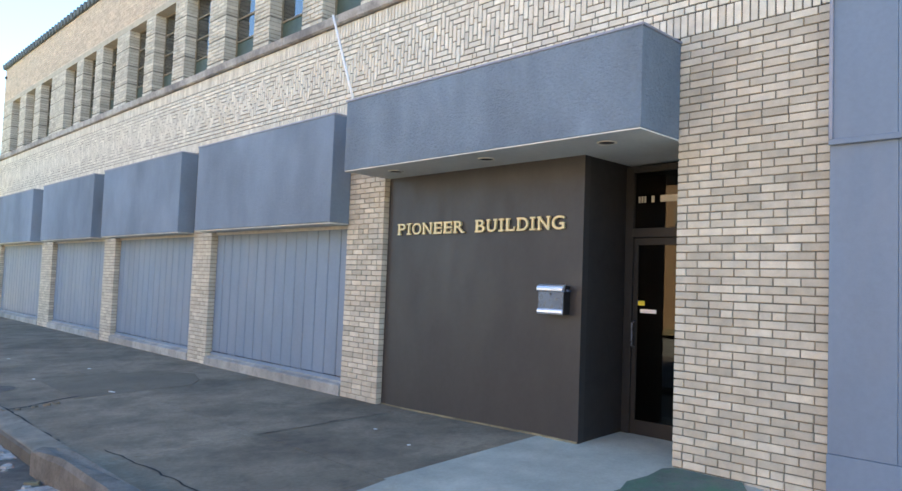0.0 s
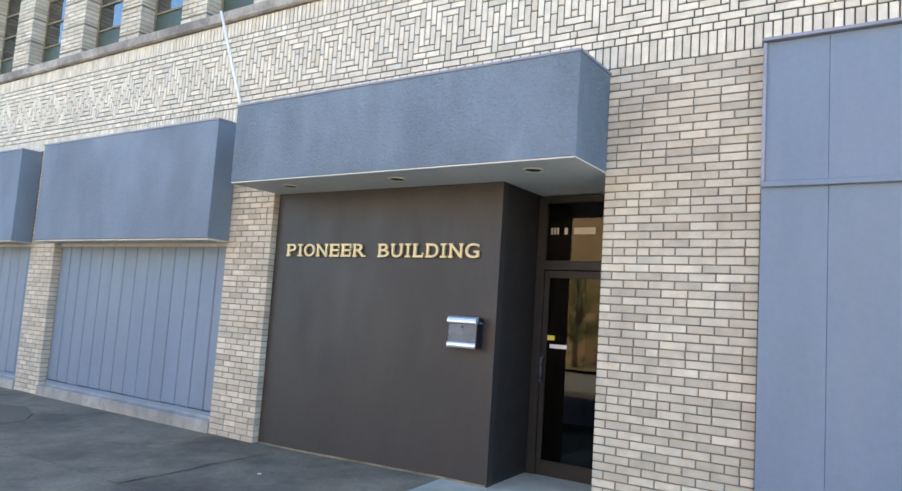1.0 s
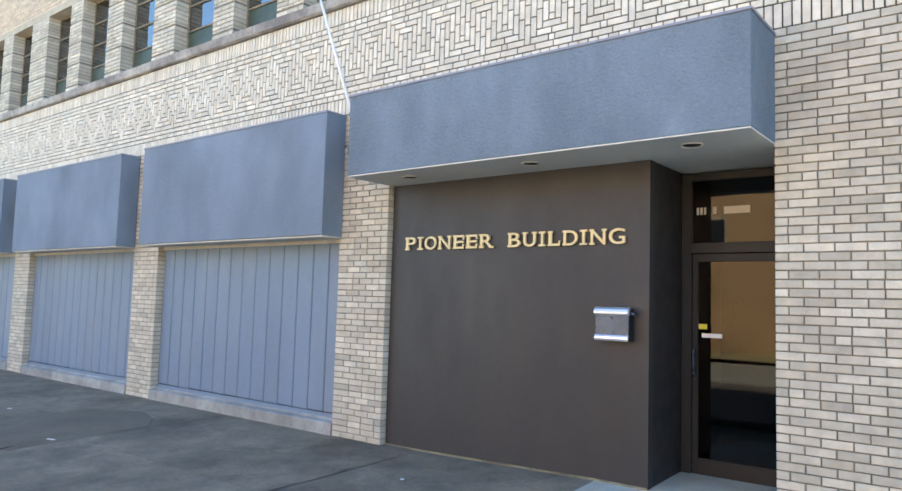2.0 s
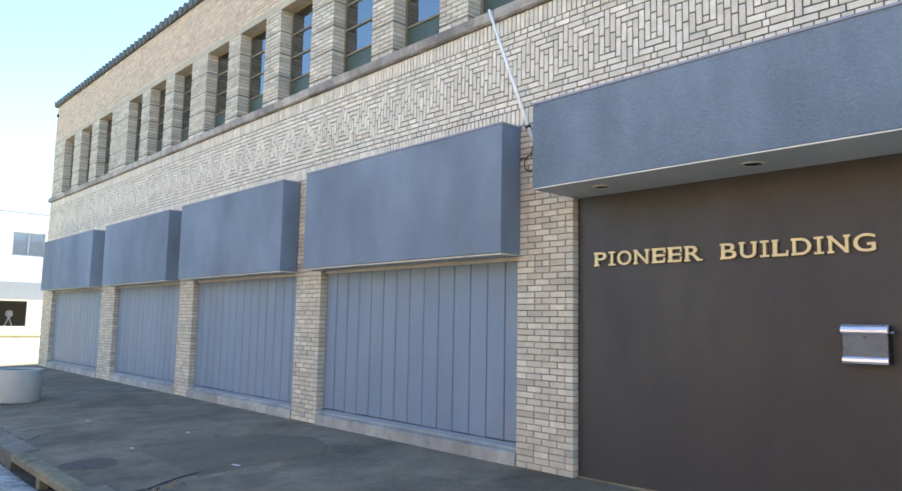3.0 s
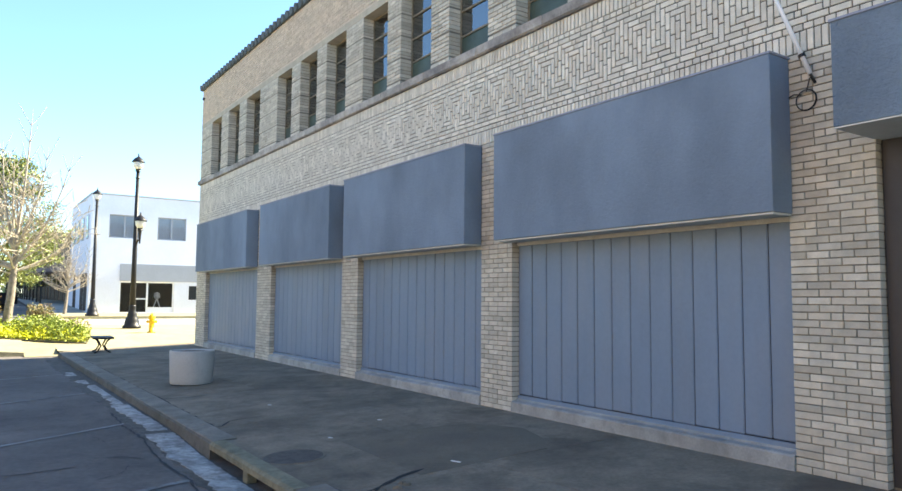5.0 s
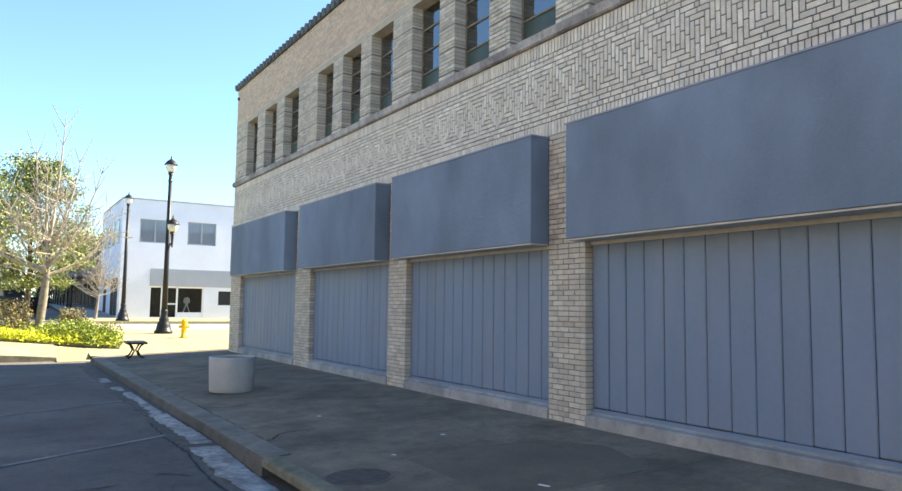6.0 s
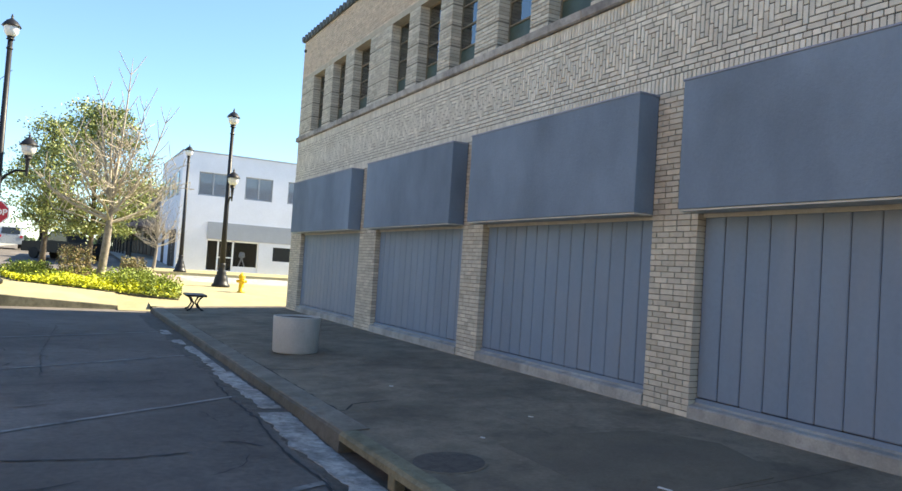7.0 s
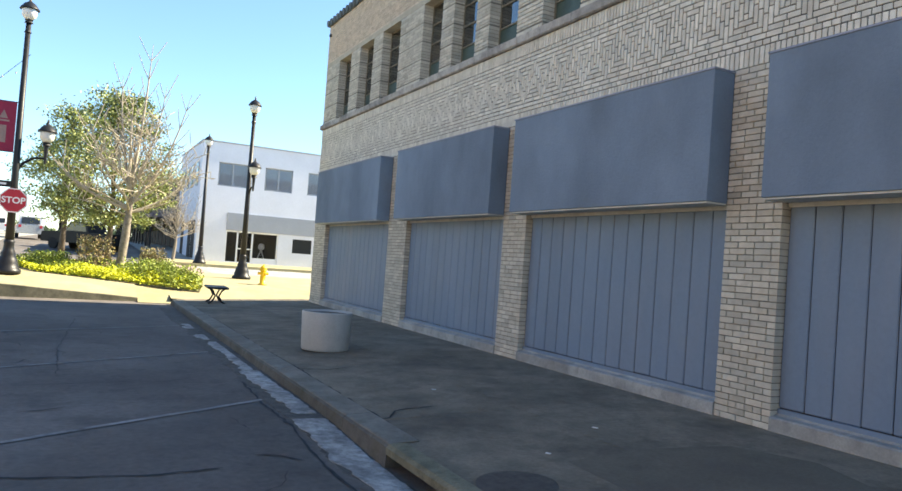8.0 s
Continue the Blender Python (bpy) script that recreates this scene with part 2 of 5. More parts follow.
M_SOIL = mat("dark_soil", (0.10, 0.09, 0.05), 0.95, var=0.3, scale=8, bump=0.6)
M_CARBLACK = mat("black_car_paint", (0.010, 0.010, 0.012), 0.35, var=0.02, spec=0.2)
M_CARSILVER = mat("silver_car_paint", (0.50, 0.52, 0.54), 0.3, 0.3, var=0.02, coat=0.6)
M_TYRE = mat("tyre", (0.02, 0.02, 0.02), 0.85)
M_AUTOGLASS = mat("car_glass", (0.02, 0.025, 0.03), 0.06, spec=0.6)
# Near-black and rough: the shade over the shopfronts is put into the colour.
M_SHOPDARK = mat("shaded_shop_window", (0.022, 0.022, 0.024), 0.6, var=0.3, scale=0.7, spec=0.1)
M_TAN = mat("tan_brick_wall", (0.42, 0.27, 0.16), 0.9, var=0.15, scale=0.8, bump=0.2, bscale=14, stain=0.3, sscale=0.3, stain_col=(0.33, 0.22, 0.14))
M_FARWALL = mat("far_shopfront", (0.20, 0.16, 0.15), 0.9, var=0.2, scale=0.4, vary=0.3)
M_FARTREE = mat("far_woods", (0.10, 0.13, 0.06), 0.9, var=0.4, scale=0.2, vary=0.3, isle=True)
M_PINK = mat("brick_crosswalk", (0.36, 0.25, 0.22), 0.9, var=0.15, scale=2)
M_PAPER = mat("scrap_paper", (0.7, 0.7, 0.68), 0.8)
M_STICKY = mat("yellow_sticker", (0.75, 0.65, 0.08), 0.6)
M_STICKB = mat("violet_sticker", (0.16, 0.12, 0.30), 0.6)


# ---- mesh helpers ----
class Shape:
    """Collects vertices and faces of one part."""

    def __init__(self):
        self.v, self.f = [], []

    def add(self, verts, faces):
        o = len(self.v)
        self.v.extend([tuple(p) for p in verts])
        self.f.extend([tuple(i + o for i in q) for q in faces])
        return self

    def box(self, x0, x1, y0, y1, z0, z1, c=0.0):
        """A box; c cuts its edges."""
        if c <= 0:
            v = [(x, y, z) for x in (x0, x1) for y in (y0, y1) for z in (z0, z1)]
            return self.add(v, [(0, 1, 3, 2), (4, 6, 7, 5), (0, 4, 5, 1), (2, 3, 7, 6), (0, 2, 6, 4), (1, 5, 7, 3)])
        bm = bmesh.new()
        bmesh.ops.create_cube(bm, size=1.0, matrix=Matrix.LocRotScale(((x0 + x1) / 2, (y0 + y1) / 2, (z0 + z1) / 2), None, (x1 - x0, y1 - y0, z1 - z0)))
        bmesh.ops.bevel(bm, geom=list(bm.edges), offset=c, segments=1, affect="EDGES")
        bm.verts.index_update()
        v = [p.co.copy() for p in bm.verts]
        f = [[p.index for p in q.verts] for q in bm.faces]
        bm.free()
        return self.add(v, f)

    def lathe(self, prof, n=24, at=(0, 0, 0), caps=True, m=None):
        """prof: (radius, height) from below."""
        v = []
        for r, h in prof:
            for i in range(n):
                a = 2 * math.pi * i / n
                p = Vector((r * math.cos(a), r * math.sin(a), h))
                v.append((m @ p if m else p) + Vector(at))
        f = []
        for k in range(len(prof) - 1):
            for i in range(n):
                j = (i + 1) % n
                f.append((k * n + i, k * n + j, (k + 1) * n + j, (k + 1) * n + i))
        if caps:
            f.append(tuple(range(n - 1, -1, -1)))
            f.append(tuple((len(prof) - 1) * n + i for i in range(n)))
        return self.add(v, f)

    def tube(self, pts, radii, n=8):
        pts = [Vector(p) for p in pts]
        v, side = [], None
        for k, p in enumerate(pts):
            d = (pts[min(k + 1, len(pts) - 1)] - pts[max(k - 1, 0)]).normalized()
            if side is None:
                side = d.orthogonal().normalized()
            side = (side - d * side.dot(d)).normalized()
            up = d.cross(side)
            r = radii[k] if isinstance(radii, (list, tuple)) else radii
            for i in range(n):
                a = 2 * math.pi * i / n
                v.append(p + (side * math.cos(a) + up * math.sin(a)) * r)
        f = []
        for k in range(len(pts) - 1):
            for i in range(n):
                j = (i + 1) % n
                f.append((k * n + i, k * n + j, (k + 1) * n + j, (k + 1) * n + i))
        f.append(tuple(range(n - 1, -1, -1)))
        f.append(tuple((len(pts) - 1) * n + i for i in range(n)))
        return self.add(v, f)

    def prism(self, poly, z0, z1, m=None):
        """A flat outline (x, y) raised from z0 to z1."""
        n = len(poly)
        v = [Vector((x, y, z)) for z in (z0, z1) for x, y in poly]
        if m:
            v = [m @ p for p in v]
        return self.add(v, [tuple(range(n - 1, -1, -1)), tuple(range(n, 2 * n))] + [(i, (i + 1) % n, n + (i + 1) % n, n + i) for i in range(n)])

    def mesh(self, name, material, smooth=False):
        me = bpy.data.meshes.new(name)
        me.from_pydata(self.v, [], self.f)
        me.materials.append(material)
        if smooth:
            for p in me.polygons:
                p.use_smooth = len(p.vertices) == 4
        me.update()
        return me


def part(name, shape, material, parent=None, label="", smooth=False, at=None):
    ob = new(name, shape.mesh(name, material, smooth) if isinstance(shape, Shape) else shape)
    if parent is not None:
        ob.parent = parent
    if at is not None:
        ob.matrix_basis = at if isinstance(at, Matrix) else Matrix.Translation(at)
    if label:
        ob["label"] = label
    return ob


def thing(name, label, category, m=None, group=""):
    ob = new(name)
    ob.empty_display_size = 0.2
    if m is not None:
        ob.matrix_basis = m if isinstance(m, Matrix) else Matrix.Translation(m)
    return tagged(ob, label, category, group)


def structure(name, shape, material, label="", at=None):
    ob = part(name, shape, material, at=at)
    return tagged(ob, label, kind="structure")


# ---- plan ----
WX = 6.14                      # face of the brick
BACK = 6.255                   # boards in the bays
END = 29.02                    # far corner of the building
NEAR = -4.0
PIERS = [(1.64, 2.95), (7.20, 8.018), (12.22, 12.968), (17.10, 17.82), (21.98, 23.02), (27.92, END)]
BAYS = [(8.018, 12.22), (12.968, 17.10), (17.82, 21.98), (23.02, 27.92)]
AWN0, AWN1 = 2.31, 3.82
H = 0.0706                     # one course
HY = 0.0731                    # a third of a stretcher with its joint
ZS = 3.848                     # lower soldier course, underside
SILL0, SILL1, HEAD, ROOF = ZS + 20 * H, ZS + 20 * H + 0.15, 7.20, 8.53


def interp(t, pts):
    for (a, u), (b, w) in zip(pts, pts[1:]):
        if t <= b:
            return u + (w - u) * max(0.0, (t - a) / (b - a))
    return pts[-1][1]


def road_z(y):
    return interp(y, [(-100, -0.40), (28.6, -0.40), (29.8, -0.37), (31, -0.22), (32.5, -0.07), (34, 0.0), (38, 0.08), (54, 0.33), (60, 0.6), (72, 1.0), (120, 1.3), (400, 1.6), (3000, 2.5)])


def street_z(x, y):
    """Street level, dipping towards the storm inlet."""
    dip = interp(y, [(8.0, 0.0), (9.0, 0.2), (10.4, 1.0), (13.1, 1.0), (14.5, 0.2), (15.5, 0.0), (16, 0.0)])
    u = max(0.0, min(1.0, (x - 0.9) / 1.15))
    return road_z(y) - 0.075 * dip * u * u


def walk_z(x, y):
    """Top of the footway beside the building, falling to the kerb."""
    lift = road_z(y) + 0.40
    rise = interp(y, [(NEAR, 0.05), (4.55, 0.05), (6.67, 0.0), (7, 0.0)]) * max(0.0, min(1.0, (x - 4.15) / 1.99)) + max(0.0, x - 6.45) * 0.05
    return -0.09 - 0.18 * max(0.0, min(1.0, (WX - x) / 3.94)) + lift + rise


# ---- ground ----
def sheet(xs, ys, zf):
    s = Shape()
    nx = len(xs)
    s.v = [(x, y, zf(x, y)) for y in ys for x in xs]
    s.f = [(j * nx + i, j * nx + i + 1, (j + 1) * nx + i + 1, (j + 1) * nx + i) for j in range(len(ys) - 1) for i in range(nx - 1)]
    return s


YS = [-3000, -100, -10, 0, 8, 9, 9.7, 10.4, 13.1, 13.8, 14.5, 15.5, 22, 28, 28.6, 29.2, 29.8, 30.4, 31, 31.8, 32.5, 33.2, 34, 36, 38, 42, 48, 54, 60, 72, 120, 400, 3000]
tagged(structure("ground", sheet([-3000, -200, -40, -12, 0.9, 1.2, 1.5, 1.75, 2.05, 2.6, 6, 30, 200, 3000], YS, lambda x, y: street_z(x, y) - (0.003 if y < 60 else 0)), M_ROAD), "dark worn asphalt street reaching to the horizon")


def slab(poly, zf, thick, lift=0.0):
    """A paving slab whose top follows zf."""
    n = len(poly)
    s = Shape()
    v = [(x, y, zf(x, y) + lift) for x, y in poly] + [(x, y, zf(x, y) + lift - thick) for x, y in poly]
    return s.add(v, [tuple(range(n)), tuple(range(2 * n - 1, n - 1, -1))] + [(i, n + i, n + (i + 1) % n, (i + 1) % n) for i in range(n)])


def rect(x0, x1, y0, y1, g=0.006):
    return [(x0 + g, y0 + g), (x1 - g, y0 + g), (x1 - g, y1 - g), (x0 + g, y1 - g)]


pavement = structure("pavement", sheet([2.3, 4.15, 6.14, 6.45], [NEAR, 4.55, 6.67, 10, 22, 28.6, 29.2, 29.8], lambda x, y: walk_z(x, y) - 0.03), M_CRACK, "dark stained concrete footway in large cracked slabs")
YJ = [NEAR, -1.0, 1.7, 4.55, 6.67, 10.12, 13.95, 17.3, 20.6, 24.0, 27.0, 29.8]
for a, b in zip(YJ, YJ[1:]):
    for x0, x1 in ((2.34, 4.15), (4.15, 6.42)):
        near_door = b <= 4.6 and x0 > 4
        edges = [e for e in (28.6, 29.2) if a < e < b]
        cuts = [a, *edges, b]
        for p, q in zip(cuts, cuts[1:]):
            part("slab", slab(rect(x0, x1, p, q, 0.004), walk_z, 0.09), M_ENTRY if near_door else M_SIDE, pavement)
part("slab", slab([(2.9, 1.8), (4.2, 1.8), (4.2, 4.5), (3.75, 4.42)], walk_z, 0.05, 0.004), M_ENTRY, pavement)
part("slab", slab(rect(6.419, 7.3, 2.95, 4.05, 0.0), walk_z, 0.2), M_ENTRY, pavement)
part("paint_patch", slab([(4.95, 1.9), (5.55, 1.9), (6.12, 2.30), (6.12, 2.90), (6.02, 2.97), (5.75, 2.95), (5.5, 3.0), (5.3, 2.93), (5.02, 2.97)], walk_z, 0.02, 0.007), M_GREEN, pavement, "worn green painted patch")


def crack(pts, w, zf, parent, m=None):
    """A ragged dark line in the surface."""
    m = m or M_CRACK
    rnd = random.Random(int(pts[0][1] * 100) + 7)
    fine = []
    for (ax, ay), (bx, by) in zip(pts, pts[1:]):
        k = max(2, int(math.hypot(bx - ax, by - ay) / 0.12))
        for i in range(k):
            t = i / k
            fine.append((ax + (bx - ax) * t + rnd.uniform(-0.02, 0.02), ay + (by - ay) * t + rnd.uniform(-0.02, 0.02)))
    fine.append(pts[-1])
    s = Shape()
    left, right = [], []
    for i, (x, y) in enumerate(fine):
        x1, y1 = fine[min(i + 1, len(fine) - 1)]
        x0, y0 = fine[max(i - 1, 0)]
        d = math.hypot(x1 - x0, y1 - y0) or 1
        ww = w * rnd.uniform(0.4, 1.3) * (0.25 if i in (0, len(fine) - 1) else 1)
        nx, ny = -(y1 - y0) / d * ww / 2, (x1 - x0) / d * ww / 2
        left.append((x + nx, y + ny))
        right.append((x - nx, y - ny))
    n = len(fine)
    s.v = [(x, y, zf(x, y) + 0.0045) for x, y in right + left]
    s.f = [(i, i + 1, n + i + 1, n + i) for i in range(n - 1)]
    return part("crack", s, m, parent)


crack([(2.38, 9.93), (2.75, 10.0), (3.2, 10.26), (3.5, 10.33)], 0.055, walk_z, pavement)
crack([(2.25, 13.95), (2.6, 14.0), (2.8, 14.3), (3.3, 14.35)], 0.03, walk_z, pavement)
crack([(2.25, 17.3), (2.9, 17.0), (3.3, 17.1)], 0.025, walk_z, pavement)
crack([(2.95, 3.6), (2.84, 5.4), (2.80, 6.3), (2.74, 7.15)], 0.024, walk_z, pavement)
part("patch", slab([(3.36, 10.16), (5.0, 10.2), (5.3, 10.6), (5.5, 11.2), (5.2, 11.9), (4.4, 12.1), (3.42, 12.05)], walk_z, 0.03, 0.002), M_PATCH, pavement, "darker patched concrete")
crack([(4.15, 6.7), (5.6, 6.66)], 0.02, walk_z, pavement)
rl = random.Random(5)
for x, y, l in ((3.90, 10.35, 0.06), (3.4, 12.3, 0.025), (5.2, 6.0, 0.02), (3.7, 15.2, 0.03), (4.4, 12.9, 0.03), (5.0, 5.2, 0.018)):
    a = rl.uniform(0, 3)
    s = Shape().prism([(-l, -0.012), (l * 0.9, -0.016), (l, 0.012), (-l * 0.8, 0.014)], 0.004, 0.010)
    tagged(part("litter", s, M_PAPER, at=Matrix.Translation((x, y, walk_z(x, y))) @ pose(0, 0, 0, 0, 0, math.degrees(a))), "small scrap of pale paper litter lying on footway", "litter", "litter on the footway")

manhole = thing("manhole_cover", "round dark cast iron manhole cover set in footway", "manhole cover", Matrix.Translation((2.69, 11.7, walk_z(2.69, 11.7) + 0.001)) @ pose(0, 0, 0, 0, -2.76, 0))
part("rim", Shape().lathe([(0.345, 0.0), (0.345, 0.004), (0.32, 0.005), (0.32, 0.0)], 32, caps=False), M_SIDE, manhole)
part("lid", Shape().lathe([(0.318, 0.0), (0.318, 0.005), (0.30, 0.007), (0.05, 0.007)], 32), M_RUST, manhole)

# kerb, with the storm inlet between 10.5 and 13.0
kerb = structure("curb", slab(rect(2.21, 2.34, NEAR, 10.45, 0), lambda x, y: walk_z(2.2, y) - 0.03, 0.3), M_CURB, "weathered mossy concrete curb along the street")
KJ = [NEAR, -1.2, 1.9, 4.9, 7.46, 10.45, 13.05, 14.25, 17.3, 20.4, 23.4, 26.4, 29.5]
for a, b in zip(KJ, KJ[1:]):
    if a == 10.45:
        prof = [(2.03, -0.075), (2.03, -0.015), (2.06, 0.012), (2.10, 0.018), (2.22, 0.018), (2.22, -0.075)]
    else:
        prof = [(2.03, -0.34), (2.045, -0.02), (2.065, 0.0), (2.10, 0.008), (2.2, 0.008), (2.2, -0.34)]
    prof = [(x + 0.14, z) for x, z in prof]
    s = Shape()
    m = len(prof)
    cuts = [a + 0.006, *[e for e in (28.6, 29.2) if a < e < b], b - 0.006]
    for y in cuts:
        s.v.extend([(x, y, walk_z(2.2, y) + z) for x, z in prof])
    for k in range(len(cuts) - 1):
        s.f.extend([(k * m + i, k * m + (i + 1) % m, (k + 1) * m + (i + 1) % m, (k + 1) * m + i) for i in range(m)])
    s.f.extend([tuple(range(m - 1, -1, -1)), tuple((len(cuts) - 1) * m + i for i in range(m))])
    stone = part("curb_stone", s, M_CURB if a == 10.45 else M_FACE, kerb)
    if a != 10.45:
        x0 = prof[2][0]
        for p, q in zip(cuts, cuts[1:]):
            part("worn_top", slab([(x0 + 0.004, p), (x0 + 0.04, p), (2.50, p), (2.50, q), (x0 + 0.04, q), (x0 + 0.004, q)], lambda x, y: walk_z(max(x, 2.2), y) + 0.004 + 0.006 * min(1.0, (x - x0) / 0.04), 0.01, 0.004), M_CURBTOP, stone)
# Near-black plate paints in the shade inside the inlet opening.
part("inlet_back", Shape().box(2.45, 2.5, 10.45, 13.05, -0.7, -0.28), M_CRACK, kerb)
part("inlet_post", Shape().box(2.19, 2.30, 11.72, 11.86, -0.6, -0.32, 0.01), M_CURB, kerb)
blk = [(2.15, 3.0), (2.36, 3.0), (2.37, 5.3), (2.38, 6.8), (2.31, 7.22), (2.20, 7.30), (2.10, 7.18), (2.12, 6.75), (2.16, 6.5), (2.15, 5.4)]
n = len(blk)
inset = [(x + (0.025 if x < 2.25 else -0.025), y - (0.03 if y > 7 else 0)) for x, y in blk]
part("curb_block", Shape().add([(x, y, -0.6) for x, y in blk] + [(x, y, -0.185) for x, y in blk] + [(x, y, -0.152 + 0.02 * math.sin(5 * y)) for x, y in inset],
     [tuple(range(2 * n, 3 * n))] + [(k * n + i, k * n + (i + 1) % n, (k + 1) * n + (i + 1) % n, (k + 1) * n + i) for k in (0, 1) for i in range(n)]), M_BLOCK, kerb, "broken raised block of curb concrete")
crack([(2.42, 3.0), (2.43, 5.0), (2.42, 6.6), (2.38, 7.3)], 0.03, walk_z, pavement)
crack([(2.515, 7.6), (2.50, 8.6), (2.52, 9.6), (2.51, 10.4)], 0.022, lambda x, y: walk_z(x, y) + 0.004, pavement)
crack([(2.51, 13.1), (2.50, 15), (2.525, 17), (2.50, 20), (2.515, 23), (2.50, 26), (2.51, 29.3)], 0.022, lambda x, y: walk_z(x, y) + 0.004, pavement)
rg = random.Random(11)


def ragged(y0, y1, xin, xout, lift, amp):
    """A broken-edged strip of the gutter."""
    k = max(3, int((y1 - y0) / 0.09))
    ys = [y0 + (y1 - y0) * i / k for i in range(k + 1)]
    drift = rg.uniform(0, 6)
    left = [(xin + amp * (0.6 * math.sin(1.3 * y + drift) + 0.45 * math.sin(4.7 * y + 2 * drift) + 0.3 * math.sin(11.3 * y + drift)) + rg.uniform(-0.03, 0.03) + (0.03 if i in (0, k) else 0.0), y) for i, y in enumerate(ys)]
    right = [(xout - rg.uniform(0, amp) * 0.5 - (0.01 if i in (0, k) else 0.0), y) for i, y in enumerate(ys)]
    g = Shape()
    g.v = [(x, y, street_z(x, y) + lift) for x, y in left + right] + [(x, y, street_z(x, y) - 0.02) for x, y in left + right]
    m = k + 1
    g.f = [(i, m + i, m + i + 1, i + 1) for i in range(k)] + [(i, i + 1, 2 * m + i + 1, 2 * m + i) for i in range(k)] + [(0, 2 * m, 3 * m, m), (k, m + k, 3 * m + k, 2 * m + k)]
    return g


gutter = structure("gutter", ragged(NEAR, 28.6, 1.74, 2.20, 0.002, 0.05), M_DIRT, "broken concrete gutter strip full of dirt beside the curb")
for y0, y1, xi, xo in ((-3.6, -0.4, 1.84, 2.17), (-0.2, 2.4, 1.86, 2.17), (5.2, 6.7, 1.86, 2.2), (7.9, 9.9, 1.82, 2.19), (9.92, 12.2, 1.79, 2.17), (12.215, 14.75, 1.80, 2.17), (15.0, 16.3, 1.88, 2.15), (16.315, 17.9, 1.86, 2.13), (17.92, 21.2, 1.89, 2.08), (21.5, 22.3, 1.86, 2.02), (23.4, 24.3, 1.8, 2.0)):
    part("gutter_slab", ragged(y0, y1, xi, xo, 0.009, 0.05), M_GUTTER, gutter, "pale worn gutter concrete")


def chunk(x, y, z, r, m, parent):
    """A broken chip of concrete."""
    k = 6
    low = [(x + r * rg.uniform(0.7, 1.2) * math.cos(i * 1.047), y + r * rg.uniform(0.7, 1.2) * math.sin(i * 1.047), z - 0.01) for i in range(k)]
    top = [(x + (p[0] - x) * 0.7, y + (p[1] - y) * 0.7, z + r * rg.uniform(0.25, 0.55)) for p in low]
    part("chip", Shape().add(low + top, [tuple(range(k, 2 * k))] + [(i, (i + 1) % k, k + (i + 1) % k, k + i) for i in range(k)]), m, parent)


for i in range(16):
    x, y = rg.uniform(1.95, 2.12), rg.uniform(6.4, 9.6)
    chunk(x, y, street_z(x, y) + 0.004, rg.uniform(0.02, 0.06), rg.choice((M_GUTTER, M_PINK, M_CURB)), gutter)
for i in range(14):
    x = rg.uniform(2.42, 3.1)
    y = 9.93 + 0.2 * max(0.0, x - 2.6) + rg.uniform(-0.09, 0.06)
    chunk(x, y, walk_z(x, y) + 0.003, rg.uniform(0.015, 0.05), M_SIDE, pavement)



def painted_line(x0, y0, slope, w, x1=-4.4):
    """A worn line laid on the street in short lengths, running away from the kerb."""
    xs = [x0 - 0.22 * k for k in range(int((x0 - x1) / 0.22) + 1)]
    g = Shape()
    for x in xs:
        y = y0 - slope * (x0 - x)
        u = rg.uniform(-0.012, 0.012)
        g.v.extend([(x, y - w / 2 + u, street_z(x, y) + 0.005), (x, y + w / 2 + u, street_z(x, y) + 0.005)])
    g.f = [(2 * k, 2 * k + 1, 2 * k + 3, 2 * k + 2) for k in range(len(xs) - 1)]
    return g


marks = structure("road_marking", painted_line(1.68, 12.02, 0.60, 0.10), M_LINE, "worn white angled parking bay lines")
for x0, y0, slope in ((1.70, 15.78, 0.60), (1.72, 19.85, 0.56), (1.75, 23.95, 0.52)):
    part("bay_line", painted_line(x0, y0, slope, 0.085), M_LINE, marks)
rroad = street_z
# Out-of-view pale lane, added to bounce sunlight back onto the facade.
bounce_lane = structure("road", slab(rect(-13.9, -6.2, -60, 29, 0), rroad, 0.01, 0.003), M_SLAB, "unseen pale lane added to bounce sunlight onto the facade")
crack([(1.6, 16.9), (0.4, 17.1), (-1.0, 16.9), (-3.5, 17.4)], 0.014, rroad, bounce_lane, M_ROADCRACK)
crack([(-1.9, 9.75), (-0.9, 9.85), (0.3, 10.0)], 0.02, rroad, bounce_lane, M_ROADCRACK)
crack([(-0.5, 17.5), (-0.55, 20), (-0.3, 25)], 0.014, rroad, bounce_lane, M_ROADCRACK)
crack([(-2.4, 13.6), (-1.5, 13.4), (-0.73, 13.2), (-0.26, 13.1), (0.3, 13.05), (0.78, 13.12)], 0.028, rroad, bounce_lane, M_ROADCRACK)
crack([(1.10, 13.45), (1.30, 13.40), (1.50, 13.24)], 0.03, rroad, bounce_lane, M_ROADCRACK)
crack([(1.66, 9.5), (1.62, 11.1), (1.68, 12.0), (1.63, 13.2), (1.71, 14.4), (1.66, 15.6), (1.70, 17.0)], 0.034, rroad, bounce_lane, M_ROADCRACK)
rc = random.Random(19)
